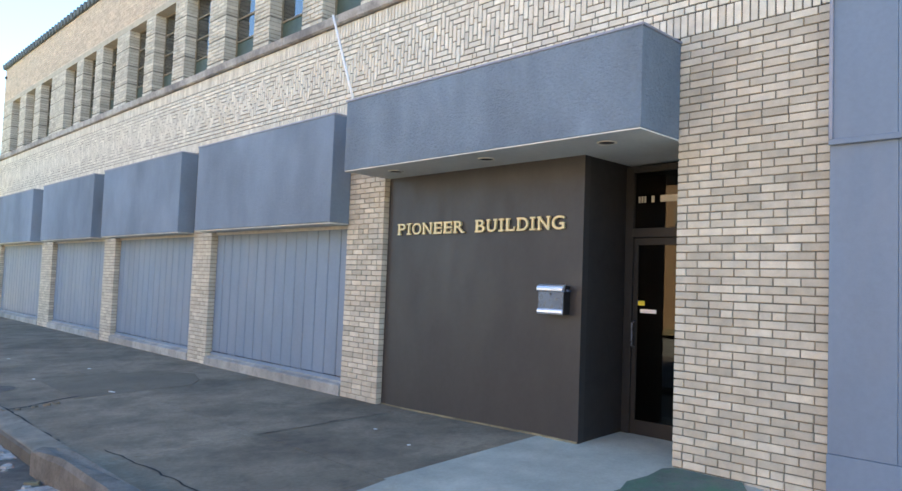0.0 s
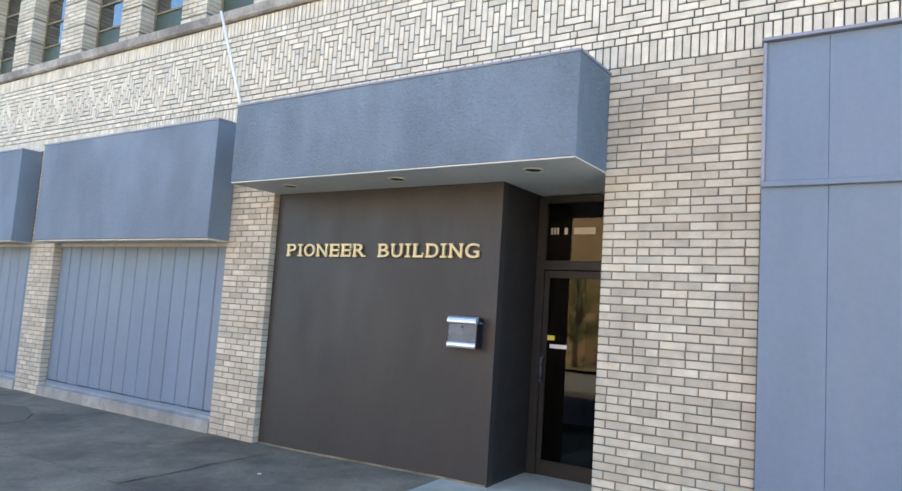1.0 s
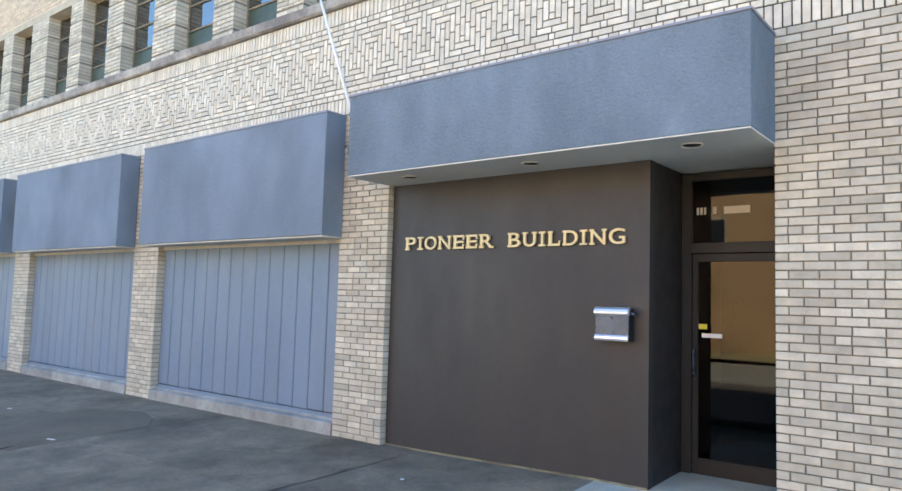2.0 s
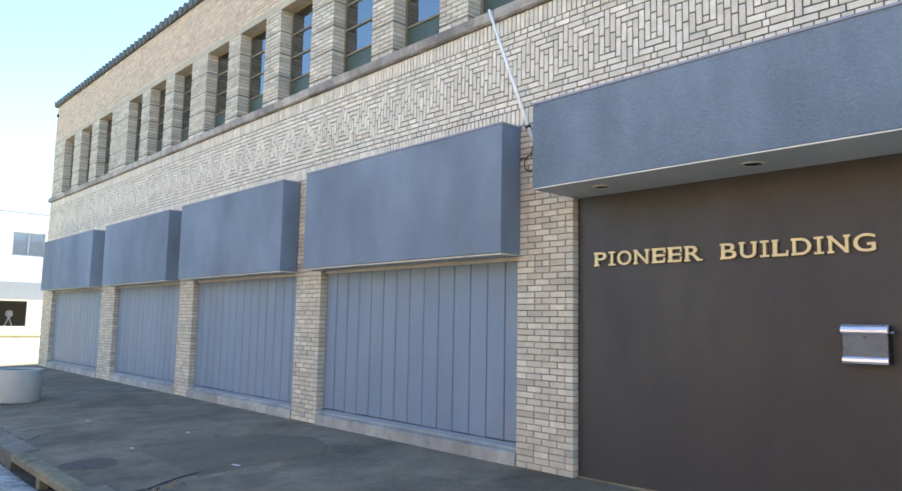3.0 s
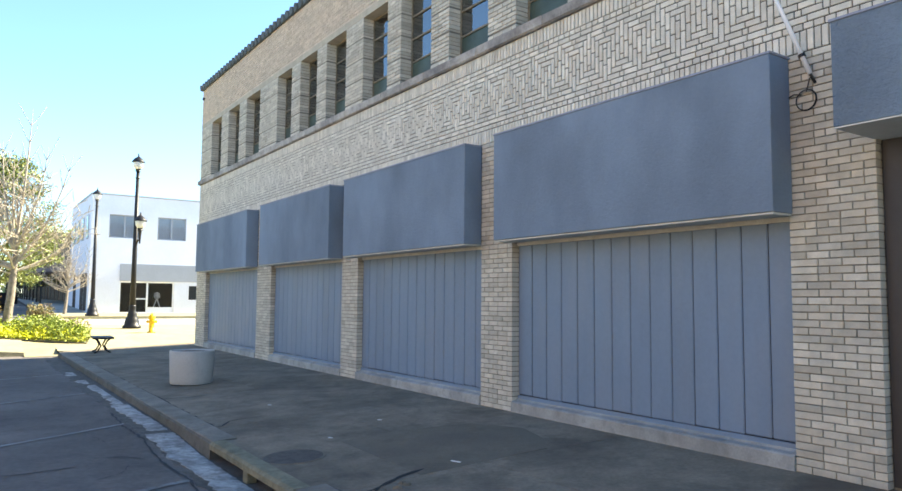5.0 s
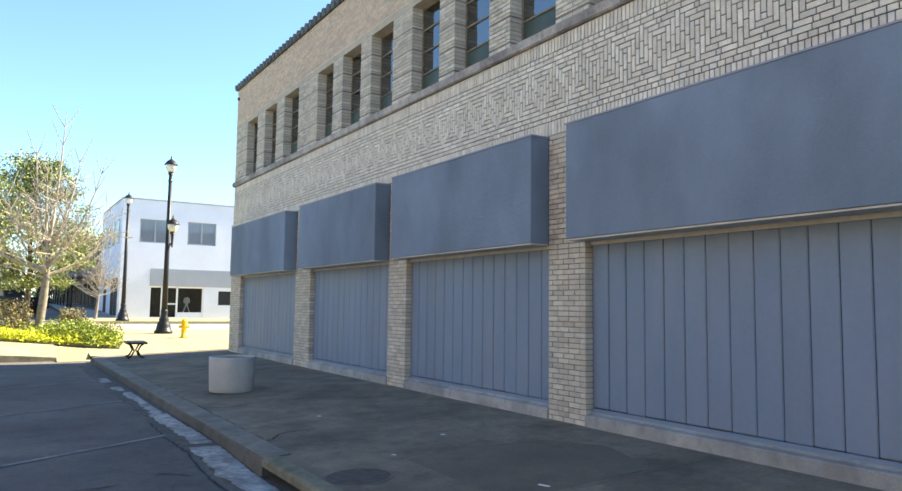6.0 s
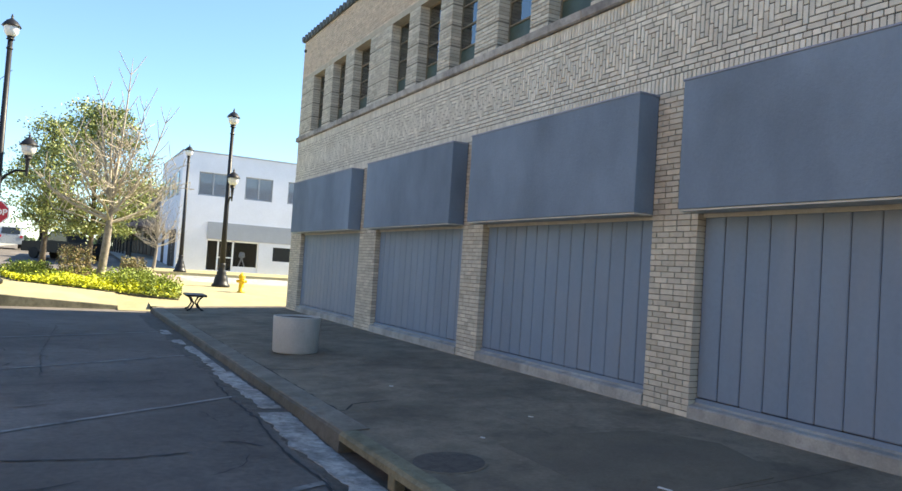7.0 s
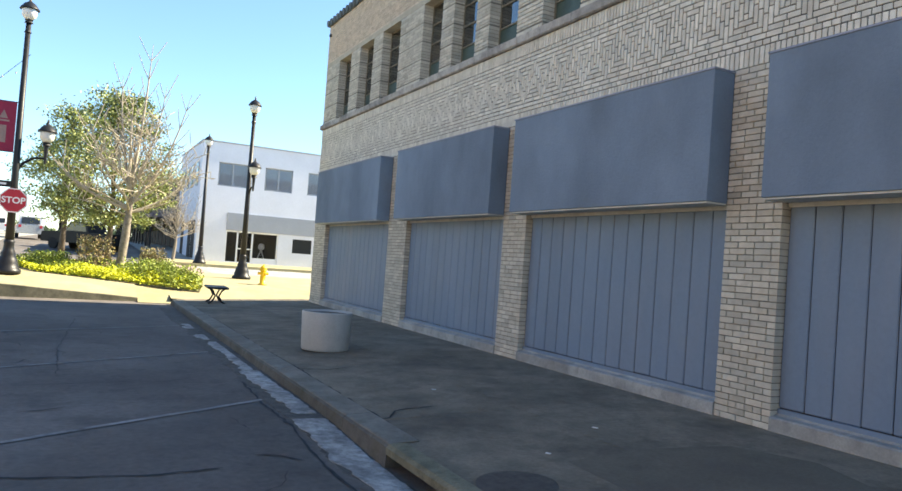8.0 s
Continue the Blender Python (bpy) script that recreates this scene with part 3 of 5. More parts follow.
for k in range(22):
    x, y, a = rc.uniform(-2.6, 1.4), rc.uniform(11.5, 25), rc.choice((0.1, 0.6, 1.5)) + rc.uniform(-0.3, 0.3)
    l = rc.uniform(0.12, 0.45)
    crack([(x, y), (x + l * math.cos(a), y + l * math.sin(a)), (x + 2 * l * math.cos(a + 0.3), y + 2 * l * math.sin(a + 0.3))], rc.uniform(0.010, 0.026), rroad, bounce_lane, M_ROADCRACK)

# corner plaza and bulb-out beyond the building
P_Z = lambda x, y: road_z(y) + 0.15
B_Z = lambda x, y: interp(y, [(29, -0.10), (30, -0.05), (31.5, 0.17), (35, 0.27), (38.6, 0.32), (44, 0.36)]) + max(-0.21, -0.105 - 0.068 * max(x, -3.0)) * max(0.0, 1 - (y - 30) / 4) * (1 if y >= 30 else 0.9)
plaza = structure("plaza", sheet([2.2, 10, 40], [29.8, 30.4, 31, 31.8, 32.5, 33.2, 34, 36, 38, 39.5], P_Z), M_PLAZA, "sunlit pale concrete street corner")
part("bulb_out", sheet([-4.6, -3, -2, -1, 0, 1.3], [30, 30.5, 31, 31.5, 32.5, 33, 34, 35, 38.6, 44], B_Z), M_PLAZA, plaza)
ramp = Shape()
RY = [29.7, 30.4, 31, 31.8, 32.5, 33.2, 34, 36, 38, 39.5]
for y in RY:
    ramp.v.extend([(1.3, y, max(B_Z(1.3, y), road_z(y) + 0.01) if y > 30 else road_z(y) + 0.01), (2.2, y, P_Z(2.2, y) if y > 29.9 else road_z(y) + 0.01)])
ramp.f = [(2 * i, 2 * i + 1, 2 * i + 3, 2 * i + 2) for i in range(len(RY) - 1)]
part("ramp", ramp, M_PLAZA, plaza)
face = Shape()
FX = [-4.6, -3, -2, -1, 0, 1.3]
for x in FX:
    face.v.extend([(x, 29.90, road_z(29.9) - 0.1), (x, 29.92, B_Z(x, 30) - 0.01), (x, 30.03, B_Z(x, 30.03) + 0.002)])
face.f = [(3 * i + k, 3 * i + 3 + k, 3 * i + 4 + k, 3 * i + 1 + k) for i in range(len(FX) - 1) for k in (0, 1)]
part("curb_face", face, M_CURB, plaza)
part("apron", sheet([6.43, 40], [29.04, 29.8], lambda x, y: walk_z(6.14, 29.8)), M_PLAZA, plaza)
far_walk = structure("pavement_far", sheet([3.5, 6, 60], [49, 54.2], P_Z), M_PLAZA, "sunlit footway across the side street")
part("kerb_face", Shape().box(3.5, 60, 48.85, 49.0, 0.1, road_z(49) + 0.15), M_PLAZA, far_walk)
part("side_walk", sheet([3.5, 7], [54.2, 60, 72, 120], P_Z), M_SLAB, far_walk)
structure("crosswalk", sheet([3.4, 5.4], [39.6, 44, 48.8], lambda x, y: road_z(y) + 0.006), M_PINK, "faded pink brick crosswalk")
structure("cross_street", sheet([2, 60], [39.5, 44, 48.9], lambda x, y: road_z(y) + 0.002), M_GUTTER, "pale sunlit side street")
# Pale sheet over the asphalt; the sunlit brightness is put into its colour.
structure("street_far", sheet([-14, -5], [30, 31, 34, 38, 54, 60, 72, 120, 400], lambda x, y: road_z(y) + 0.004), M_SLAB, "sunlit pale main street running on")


# ---- main building ----
def core(name, x0, x1, y0, y1, z0, z1, m, label=""):
    return structure(name, Shape().box(x0, x1, y0, y1, z0, z1), m, label)


MF = WX + 0.016                # mortar face
core("wall_back", 23.8, 24, NEAR, END, -0.4, 8.3, M_TAN)
core("wall_north", 6.5, 24, END - 0.25, END - 0.02, -0.5, ROOF, M_LINTEL, "buff brick end wall of the building")
core("wall_south", 6.5, 24, NEAR, NEAR + 0.2, -0.5, ROOF, M_LINTEL)
core("roof", 6.5, 24, NEAR, END, 8.1, 8.25, M_CRACK)
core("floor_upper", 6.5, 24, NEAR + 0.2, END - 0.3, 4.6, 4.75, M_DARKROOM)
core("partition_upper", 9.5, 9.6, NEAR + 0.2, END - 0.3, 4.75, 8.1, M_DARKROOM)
# Dark sheets behind the bays so the plank gaps read as shade.
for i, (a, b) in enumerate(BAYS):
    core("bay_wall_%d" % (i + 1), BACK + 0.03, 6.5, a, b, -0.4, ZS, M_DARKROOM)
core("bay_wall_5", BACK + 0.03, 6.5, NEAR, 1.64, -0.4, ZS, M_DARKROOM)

MESHES = {}


def brick_mesh(w, h, d, m):
    """One brick seen from the street: face at x = 0, cut edges, body running back by d."""
    key = (round(w, 3), round(h, 3), round(d, 3))
    if (m, key) not in MESHES:
        MESHES[m, key] = Shape().add(*brick_geo(0, 0, 0, *key)).mesh("brick", m)
    return MESHES[m, key]


def brick_geo(x, y, z, w, h, d, c=0.004):
    v = [(x, y + c, z + c), (x, y + w - c, z + c), (x, y + w - c, z + h - c), (x, y + c, z + h - c),
         (x + c, y, z), (x + c, y + w, z), (x + c, y + w, z + h), (x + c, y, z + h),
         (x + d, y, z), (x + d, y + w, z), (x + d, y + w, z + h), (x + d, y, z + h)]
    f = [(0, 3, 2, 1)]
    for o in (0, 4):
        f += [(o + i, o + (i + 1) % 4, o + 4 + (i + 1) % 4, o + 4 + i) for i in range(4)]
    return v, f


J = 0.011                      # joint


def lay(parent, cells, near, single=M_BRICK, joined=M_BRICKS, joint=J):
    """cells: (y0, y1, z0, z1, depth, set-back). The first 300 within the stretch near are pieces; the rest one mesh."""
    rnd = random.Random(len(cells))
    rest, n = Shape(), 0
    for y0, y1, z0, z1, d, back in cells:
        w, h = y1 - y0 - joint, z1 - z0 - joint
        if w < 0.02 or h < 0.02:
            continue
        x, y, z = WX + back + rnd.uniform(0, 0.003), y0 + joint / 2, z0 + joint / 2 + rnd.uniform(-0.001, 0.001)
        if n < 300 and near[0] <= y0 <= near[1]:
            n += 1
            part("brick", brick_mesh(w, h, d, single), None, parent, at=(x, y, z))
        else:
            rest.add(*brick_geo(x, y, z, w, h, d))
    if rest.v:
        tagged(part("brickwork", rest, joined, parent), kind="stuff")


def running(y0, y1, z0, z1, every=6, deep=0.21, groove=0):
    """Running bond between two ends, with a course of short bricks now and then."""
    cells, L = [], 3 * HY
    k = 0
    z = z1
    rnd = random.Random(int(y0 * 31) + 3)
    while z - H > z0 - 0.5 * H:
        back = 0.0
        cut = 0.024 if groove and k % groove == groove - 1 else 0.0
        cuts = [y0]
        y = y0 + (L if k % 2 else L / 2)
        if every and k % every == every - 1:
            y = y0 + L * 0.52
        while y < y1 - 0.06:
            cuts.append(y)
            short = every and k % every == every - 1 and rnd.random() < 0.4
            y += L / 2 if short else L
        cuts.append(y1)
        for a, b in zip(cuts, cuts[1:]):
            cells.append((a, b, z - H + cut, z, deep if a == y0 or b == y1 else 0.1, back))
        z -= H
        k += 1
    return cells


GROUND_BRICK = []
for i, (a, b) in enumerate(PIERS):
    p = core("pier_%d" % (i + 1), MF, 6.5, a + 0.012, b - 0.012, -0.5, ZS, M_MORTAR, "buff brick pier with dark mortar joints")
    GROUND_BRICK.append((p, running(a, b, -0.12, ZS), (a, b)))

band = core("wall_frieze", MF, 6.5, NEAR, END - 0.012, ZS, SILL0, M_MORTAR_DARK, "buff brick wall band with a woven zigzag brick pattern")


def bend(y):
    """The bricklayers' spacing along the frieze closes up a little towards the far corner."""
    k = (y - 3.325) / (8 * HY)
    f = lambda q: 3.325 + 0.5760 * q - 0.00088 * q * q
    if k < 0:
        return 3.325 + 0.576 * k
    return f(k) if k < 23 else f(23) + 0.5355 * (k - 23)


frieze = []
FAR = 31.6                     # frieze length before its spacing closes up
y = NEAR
while y < FAR:                 # soldier courses
    e = y + HY
    frieze.append((y, e, ZS, ZS + 3 * H, 0.1, 0.0))
    frieze.append((y, e, ZS + 17 * H, ZS + 20 * H, 0.1, 0.0))
    y = e
for z, L, off in ((3, 1.5, 0.0), (4, 3.0, 0.7), (15, 3.0, 0.2), (16, 1.5, 0.4)):
    y = NEAR - off * L * HY
    while y < FAR:
        a, b = max(NEAR, y), y + L * HY
        frieze.append((a, b, ZS + z * H, ZS + (z + 1) * H, 0.1, 0.0))
        y += L * HY
PHASE = 3.325 + 4 * HY
B0, T0 = ZS + 5 * H, ZS + 15 * H
c0 = PHASE - 8 * HY * math.ceil((PHASE - NEAR) / (8 * HY))
k = 0
while c0 + k * 8 * HY < FAR + 0.6:
    c = c0 + k * 8 * HY         # middle of an arch; the next trough lies 4 columns on

    def put(cy, u0, u1, w0, w1):
        a, b = max(NEAR, cy + u0 * HY), cy + u1 * HY
        if b - a > 0.03:
            frieze.append((a, b, B0 + w0 * H, B0 + w1 * H, 0.1, 0.0))
    put(c, -1.5, 1.5, 7, 8)
    put(c, -2.5, 0, 8, 9), put(c, 0, 2.5, 8, 9)
    put(c, -3.5, -0.5, 9, 10), put(c, -0.5, 0.5, 9, 10), put(c, 0.5, 3.5, 9, 10)
    put(c, -0.5, 0.5, 6, 7), put(c, -0.5, 0.5, 3, 6), put(c, -0.5, 0.5, 0, 3)
    for s in (-1, 1):
        for d in (1, 2, 3):
            u = s * d - 0.5
            put(c, u, u + 1, d, d + 3), put(c, u, u + 1, d + 3, d + 6)
    t = c + 4 * HY
    put(t, -0.5, 0.5, 3, 4), put(t, -0.5, 0.5, 4, 7), put(t, -0.5, 0.5, 7, 10)
    put(t, -1.5, 1.5, 2, 3)
    put(t, -2.5, 0, 1, 2), put(t, 0, 2.5, 1, 2)
    put(t, -3.5, -0.5, 0, 1), put(t, -0.5, 0.5, 0, 1), put(t, 0.5, 3.5, 0, 1)
    k += 1
frieze = [(max(NEAR, bend(a)), min(END, bend(b)), *rest) for a, b, *rest in frieze if bend(a) < END - 0.03]

# sill band of separate stones
sill = core("window_sill", WX - 0.045, 6.5, NEAR, END, SILL0, SILL1 - 0.02, M_STONE, "dark stained stone sill band under the upper windows")
y = NEAR
rs = random.Random(3)
while y < END:
    e = min(END + 0.05, y + 1.55)
    part("sill_stone", Shape().box(WX - 0.065, 6.42, y + 0.004, e - 0.004, SILL0 + 0.012, SILL1 + rs.uniform(-0.003, 0.003), 0.008), M_STONE, sill)
    y = e

WIN = [(26.74, 1.05), (24.98, 1.03), (23.20, 1.13), (20.90, 0.97), (19.36, 0.98), (17.84, 0.99), (16.03, 1.01), (14.47, 1.04), (12.83, 1.07), (11.06, 1.08), (9.50, 1.02),
       (7.95, 0.97), (6.2, 0.97), (4.65, 0.97), (3.1, 0.97), (1.3, 0.97), (-0.25, 0.97), (-1.8, 0.97)]
edges = [END]
for a, w in WIN:
    edges += [a + w, a]
edges.append(NEAR)
UPPER = []
for i in range(0, len(edges), 2):
    b, a = edges[i], edges[i + 1]
    p = core("pier_upper_%d" % (i // 2 + 1), MF, 6.5, a + 0.012, b - 0.012, SILL1 - 0.03, HEAD, M_MORTAR, "buff brick pier with recessed joints between upper windows")
    UPPER.append((p, running(a, b, SILL1, HEAD, 0, 0.23, 6), (a, b) if 5 < a < 14 else (99, 99)))
lintel = core("lintel", WX + 0.004, 6.5, NEAR, END - 0.004, HEAD, HEAD + 0.15, M_LINTEL, "pale stone lintel band over the upper windows")
parapet = core("parapet", MF, 6.5, NEAR, END - 0.012, HEAD + 0.15, ROOF, M_MORTAR, "buff brick parapet wall")
PARAPET = running(NEAR, END, HEAD + 0.15, ROOF, 6)

coping = structure("coping", Shape().box(WX - 0.05, 6.7, NEAR, END + 0.05, ROOF, ROOF + 0.05), M_COPING, "dark green-grey ribbed roof coping")
n = int((END - NEAR) / 0.29)
cap = Shape().tube([(-0.10, 0, 0), (0.5, 0, 0.10)], 0.10, 10).mesh("tile", M_COPING, True)
for i in range(n):
    part("tile", cap, None, coping, at=(WX, END - 0.06 - 0.29 * i, ROOF + 0.07))


def upper_window(a, w, k):
    z0, z1, x = SILL1 + 0.004, HEAD, 6.37
    win = thing("window_%d" % k, "narrow tall steel window with four panes, lowest one dark green", "window")
    win["kind"] = "structure"
    f = 0.035
    part("window_frame", Shape().box(x, x + 0.05, a, a + f, z0, z1).box(x, x + 0.05, a + w - f, a + w, z0, z1).box(x, x + 0.05, a + f, a + w - f, z0, z0 + f).box(x, x + 0.05, a + f, a + w - f, z1 - f, z1), M_FRAME, win)
    hz = (z1 - z0 - f) / 4
    for i in range(1, 4):
        z = z0 + f / 2 + hz * i
        part("muntin", Shape().box(x - 0.008, x + 0.045, a + f, a + w - f, z - 0.014, z + 0.014), M_FRAME, win)
    for i in range(4):
        z = z0 + f / 2 + hz * i
        pane = part("pane", Shape().box(x + 0.015, x + 0.023, a + f, a + w - f, z + 0.014, z + hz - 0.014), M_PANEL_G if i == 0 else M_GLASS, win)
        if i:
            pane.visible_shadow = False


for k, (a, w) in enumerate(WIN):
    upper_window(a, w, k + 1)
structure("blind", Shape().box(6.75, 6.76, NEAR + 0.3, END - 0.4, SILL1 + 0.9, HEAD), M_CURTAIN, "pale roller blinds hanging inside the upper windows")


# boarded bays and their box canopies
def boarded_bay(a, b, group):
    t = thing("boarded_shopfront", "blue painted vertical boards closing a shopfront bay above a concrete base", "boarded window", (0, a, 0), group)
    w = b - a
    n = round(w / 0.303)
    rp = random.Random(int(a * 100))
    for i in range(n):
        y0 = w * i / n
        at = Matrix.Translation((BACK + 0.004, y0 + w / n / 2, 0)) @ pose(0, 0, 0, 0, 0, rp.uniform(-0.7, 0.7))
        part("plank", Shape().box(0, 0.022, -w / n / 2 + rp.uniform(0.002, 0.005), w / n / 2 - 0.003, 0.135 + rp.uniform(-0.006, 0.004), 2.34, 0.012), M_BLUEBOARD, t, at=at)
    f0 = WX - 0.022
    part("base", Shape().add([(f0, 0.0, -0.3), (f0, w, -0.3), (BACK + 0.03, w, -0.3), (BACK + 0.03, 0, -0.3),
                              (f0 + 0.006, 0.0, 0.030), (f0 + 0.006, w, 0.030), (BACK + 0.03, w, 0.118), (BACK + 0.03, 0, 0.118), (f0 + 0.022, 0, 0.046), (f0 + 0.022, w, 0.046), (BACK - 0.035, 0, 0.060), (BACK - 0.035, w, 0.060)],
                             [(0, 4, 5, 1), (4, 8, 9, 5), (8, 10, 11, 9), (10, 7, 6, 11), (0, 3, 7, 10, 8, 4), (1, 5, 9, 11, 6, 2)]), M_BASE, t, "pale worn concrete base")
    part("sill_board", Shape().box(BACK - 0.012, BACK + 0.02, 0.003, w - 0.003, 0.075, 0.128, 0.004), M_BLUEBOARD, t, "blue painted board along the foot")
    part("head_trim", Shape().box(BACK - 0.03, BACK - 0.002, 0.004, w - 0.004, 2.25, 2.305), M_TRIM, t)
    return t


def box_canopy(name, label, x0, y0, y1, z0, z1, group="", m=M_STUCCO_FINE):
    t = thing(name, label, "awning", (0, y0, 0), group)
    w = y1 - y0
    part("body", Shape().box(x0, WX - 0.002, 0, w, z0, z1, 0.006), m, t)
    part("flashing", Shape().box(x0 - 0.012, WX - 0.002, -0.012, w + 0.012, z1 - 0.012, z1 + 0.012, 0.003), M_FLASH, t, "thin metal cap flashing")
    return t


for a, b in BAYS:
    boarded_bay(a, b, "boarded shopfront bays")
for a, b in ((7.975, 12.23), (12.955, 17.12), (17.807, 21.98), (23.007, 27.95)):
    t = box_canopy("box_canopy", "blue textured stucco box canopy over a boarded bay", 5.81, a, b, AWN0, AWN1, "box canopies along the facade")
    part("drip_trim", Shape().box(5.83, WX - 0.004, 0.01, b - a - 0.01, AWN0 - 0.022, AWN0 - 0.002), M_TRIM, t, "pale metal drip trim")

# bay beside the entrance pier: blue boards and a shallow blue box
side_bay = thing("boarded_shopfront", "blue painted boards beside the entrance pier with raised upper panel", "boarded window", (0, NEAR, 0), "boarded shopfront bays")
w = 1.63 - NEAR
for i in range(12):
    part("plank", Shape().box(6.07, 6.10, w * i / 12 + 0.001, w * (i + 1) / 12 - 0.001, 0.34, 2.70, 0.003), M_BLUEBOARD, side_bay)
    part("plank", Shape().box(6.05, 6.10, w * i / 12 + 0.001, w * (i + 1) / 12 - 0.001, 2.72, 3.84, 0.002), M_BLUEBOARD, side_bay)
part("kick_board", Shape().box(6.055, 6.10, 0, w, -0.1, 0.338, 0.002), M_BLUEBOARD, side_bay)
part("rail", Shape().box(6.035, 6.10, 0, w, 2.685, 2.73, 0.004), M_BLUEBOARD, side_bay)
part("edge_strip", Shape().box(6.03, 6.135, w - 0.03, w - 0.002, 2.73, 3.84, 0.003), M_FLASH, side_bay)
part("flashing", Shape().box(6.0, 6.135, 0, w, 3.842, 3.87, 0.004), M_FLASH, side_bay)
part("backing", Shape().box(6.105, 6.135, 0, w, -0.1, 3.84), M_DARKROOM, side_bay)

# ---- entrance ----
CAN = (5.48, 2.936, 7.22, 2.905, 3.80)
can = box_canopy("entrance_canopy", "deep blue stucco canopy with white soffit over the entrance", CAN[0], CAN[1], CAN[2], CAN[3], CAN[4], m=M_STUCCO)
part("soffit", Shape().box(CAN[0] + 0.005, WX, 0.006, CAN[2] - CAN[1] - 0.006, CAN[3] - 0.014, CAN[3] - 0.002), M_SOFFIT, can, "white painted soffit")
structure("ceiling", Shape().box(WX + 0.001, 7.3, 2.955, 7.19, 2.892, 2.96), M_SOFFIT, "white painted ceiling of the entrance recess")
for y in (6.59, 5.05, 3.50):
    d = thing("downlight", "round recessed soffit downlight, unlit", "lamp", (5.82, y, CAN[3] - 0.014), "soffit downlights")
    part("ring", Shape().lathe([(0.07, 0.0), (0.09, -0.012), (0.095, 0.0)], 24, caps=False), M_TRIM, d)
    part("lens", Shape().lathe([(0.072, -0.004), (0.03, -0.002)], 24), M_CRACK, d)
PX = 6.226
panel = structure("entrance_panel", Shape().box(PX, PX + 0.1, 4.03, 7.195, -0.14, 2.892), M_BROWN, "smooth dark brown wall panel beside the entrance door")
for a, b in ((4.035, 4.55), (4.55, 6.67), (6.67, 7.19)):
    part("base_strip", slab([(PX - 0.009, a), (PX - 0.001, a), (PX - 0.001, b), (PX - 0.009, b)], walk_z, 0.05, 0.008), M_CURB, panel)
core("wall_return", PX + 0.1, 7.28, 4.033, 4.13, -0.14, 2.892, M_BLACKWALL, "near-black return wall of the entrance recess")
core("wall_entrance", 7.28, 7.4, 4.13, 7.2, -0.4, ZS, M_DARKROOM)
core("wall_return_south", 6.5, 7.28, 2.75, 2.95, -0.3, 3.2, M_BLACKWALL)
DX = 7.0
door = thing("door_1", "dark bronze glazed entrance door with transom, closed", "door", (DX, 2.96, -0.06))
door["kind"] = "structure"
OW = 4.03 - 2.96
part("door_frame", Shape().box(0, 0.1, OW - 0.10, OW - 0.002, 0, 2.93, 0.004).box(0, 0.1, 0.0, 0.05, 0, 2.93, 0.004), M_BRONZE, door)
part("transom_bar", Shape().box(-0.01, 0.1, 0.05, OW - 0.10, 2.15, 2.25, 0.004), M_BRONZE, door)
part("head", Shape().box(0, 0.1, 0.05, OW - 0.10, 2.86, 2.93, 0.004), M_BRONZE, door)
tp = part("transom_pane", Shape().box(0.04, 0.048, 0.05, OW - 0.10, 2.25, 2.86), M_DOORGLASS, door)
leaf = part("door_leaf", Shape().box(0.02, 0.07, 0.055, 0.15, 0.01, 2.145, 0.003).box(0.02, 0.07, OW - 0.155, OW - 0.105, 0.01, 2.145, 0.003).box(0.02, 0.07, 0.15, OW - 0.155, 0.01, 0.20, 0.003).box(0.02, 0.07, 0.15, OW - 0.155, 2.07, 2.145, 0.003), M_BRONZE, door)
dp = part("pane", Shape().box(0.04, 0.048, 0.15, OW - 0.155, 0.20, 2.07), M_DOORGLASS, leaf)
dp.visible_shadow = tp.visible_shadow = False
part("pull_handle", Shape().tube([(0.02, OW - 0.13, 0.97), (-0.03, OW - 0.13, 0.99), (-0.03, OW - 0.13, 1.23), (0.02, OW - 0.13, 1.25)], 0.011, 8), M_DARKSTEEL, leaf, "brushed metal pull handle")
part("sticker", Shape().box(0.032, 0.038, OW - 0.24, OW - 0.16, 1.42, 1.47), M_STICKY, leaf, "yellow sticker")
part("sticker", Shape().box(0.032, 0.038, OW - 0.16, OW - 0.12, 1.43, 1.48), M_STICKB, leaf)
part("sticker", Shape().box(0.032, 0.038, OW - 0.38, OW - 0.19, 1.34, 1.38), M_SIGNWHITE, leaf, "white paper strip")
for i, (y, wd) in enumerate(((0.94, 0.022), (0.905, 0.022), (0.87, 0.022), (0.77, 0.035), (0.46, 0.24))):
    part("number_bar", Shape().box(0.033, 0.037, y - 0.03, y - 0.03 + wd, 2.53, 2.60), M_TRIM, door)
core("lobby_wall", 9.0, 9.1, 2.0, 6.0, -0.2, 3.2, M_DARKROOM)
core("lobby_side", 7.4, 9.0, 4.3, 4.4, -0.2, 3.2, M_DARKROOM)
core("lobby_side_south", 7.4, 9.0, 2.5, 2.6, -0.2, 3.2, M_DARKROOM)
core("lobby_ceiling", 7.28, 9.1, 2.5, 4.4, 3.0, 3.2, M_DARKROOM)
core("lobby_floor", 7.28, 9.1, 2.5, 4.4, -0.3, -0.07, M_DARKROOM)

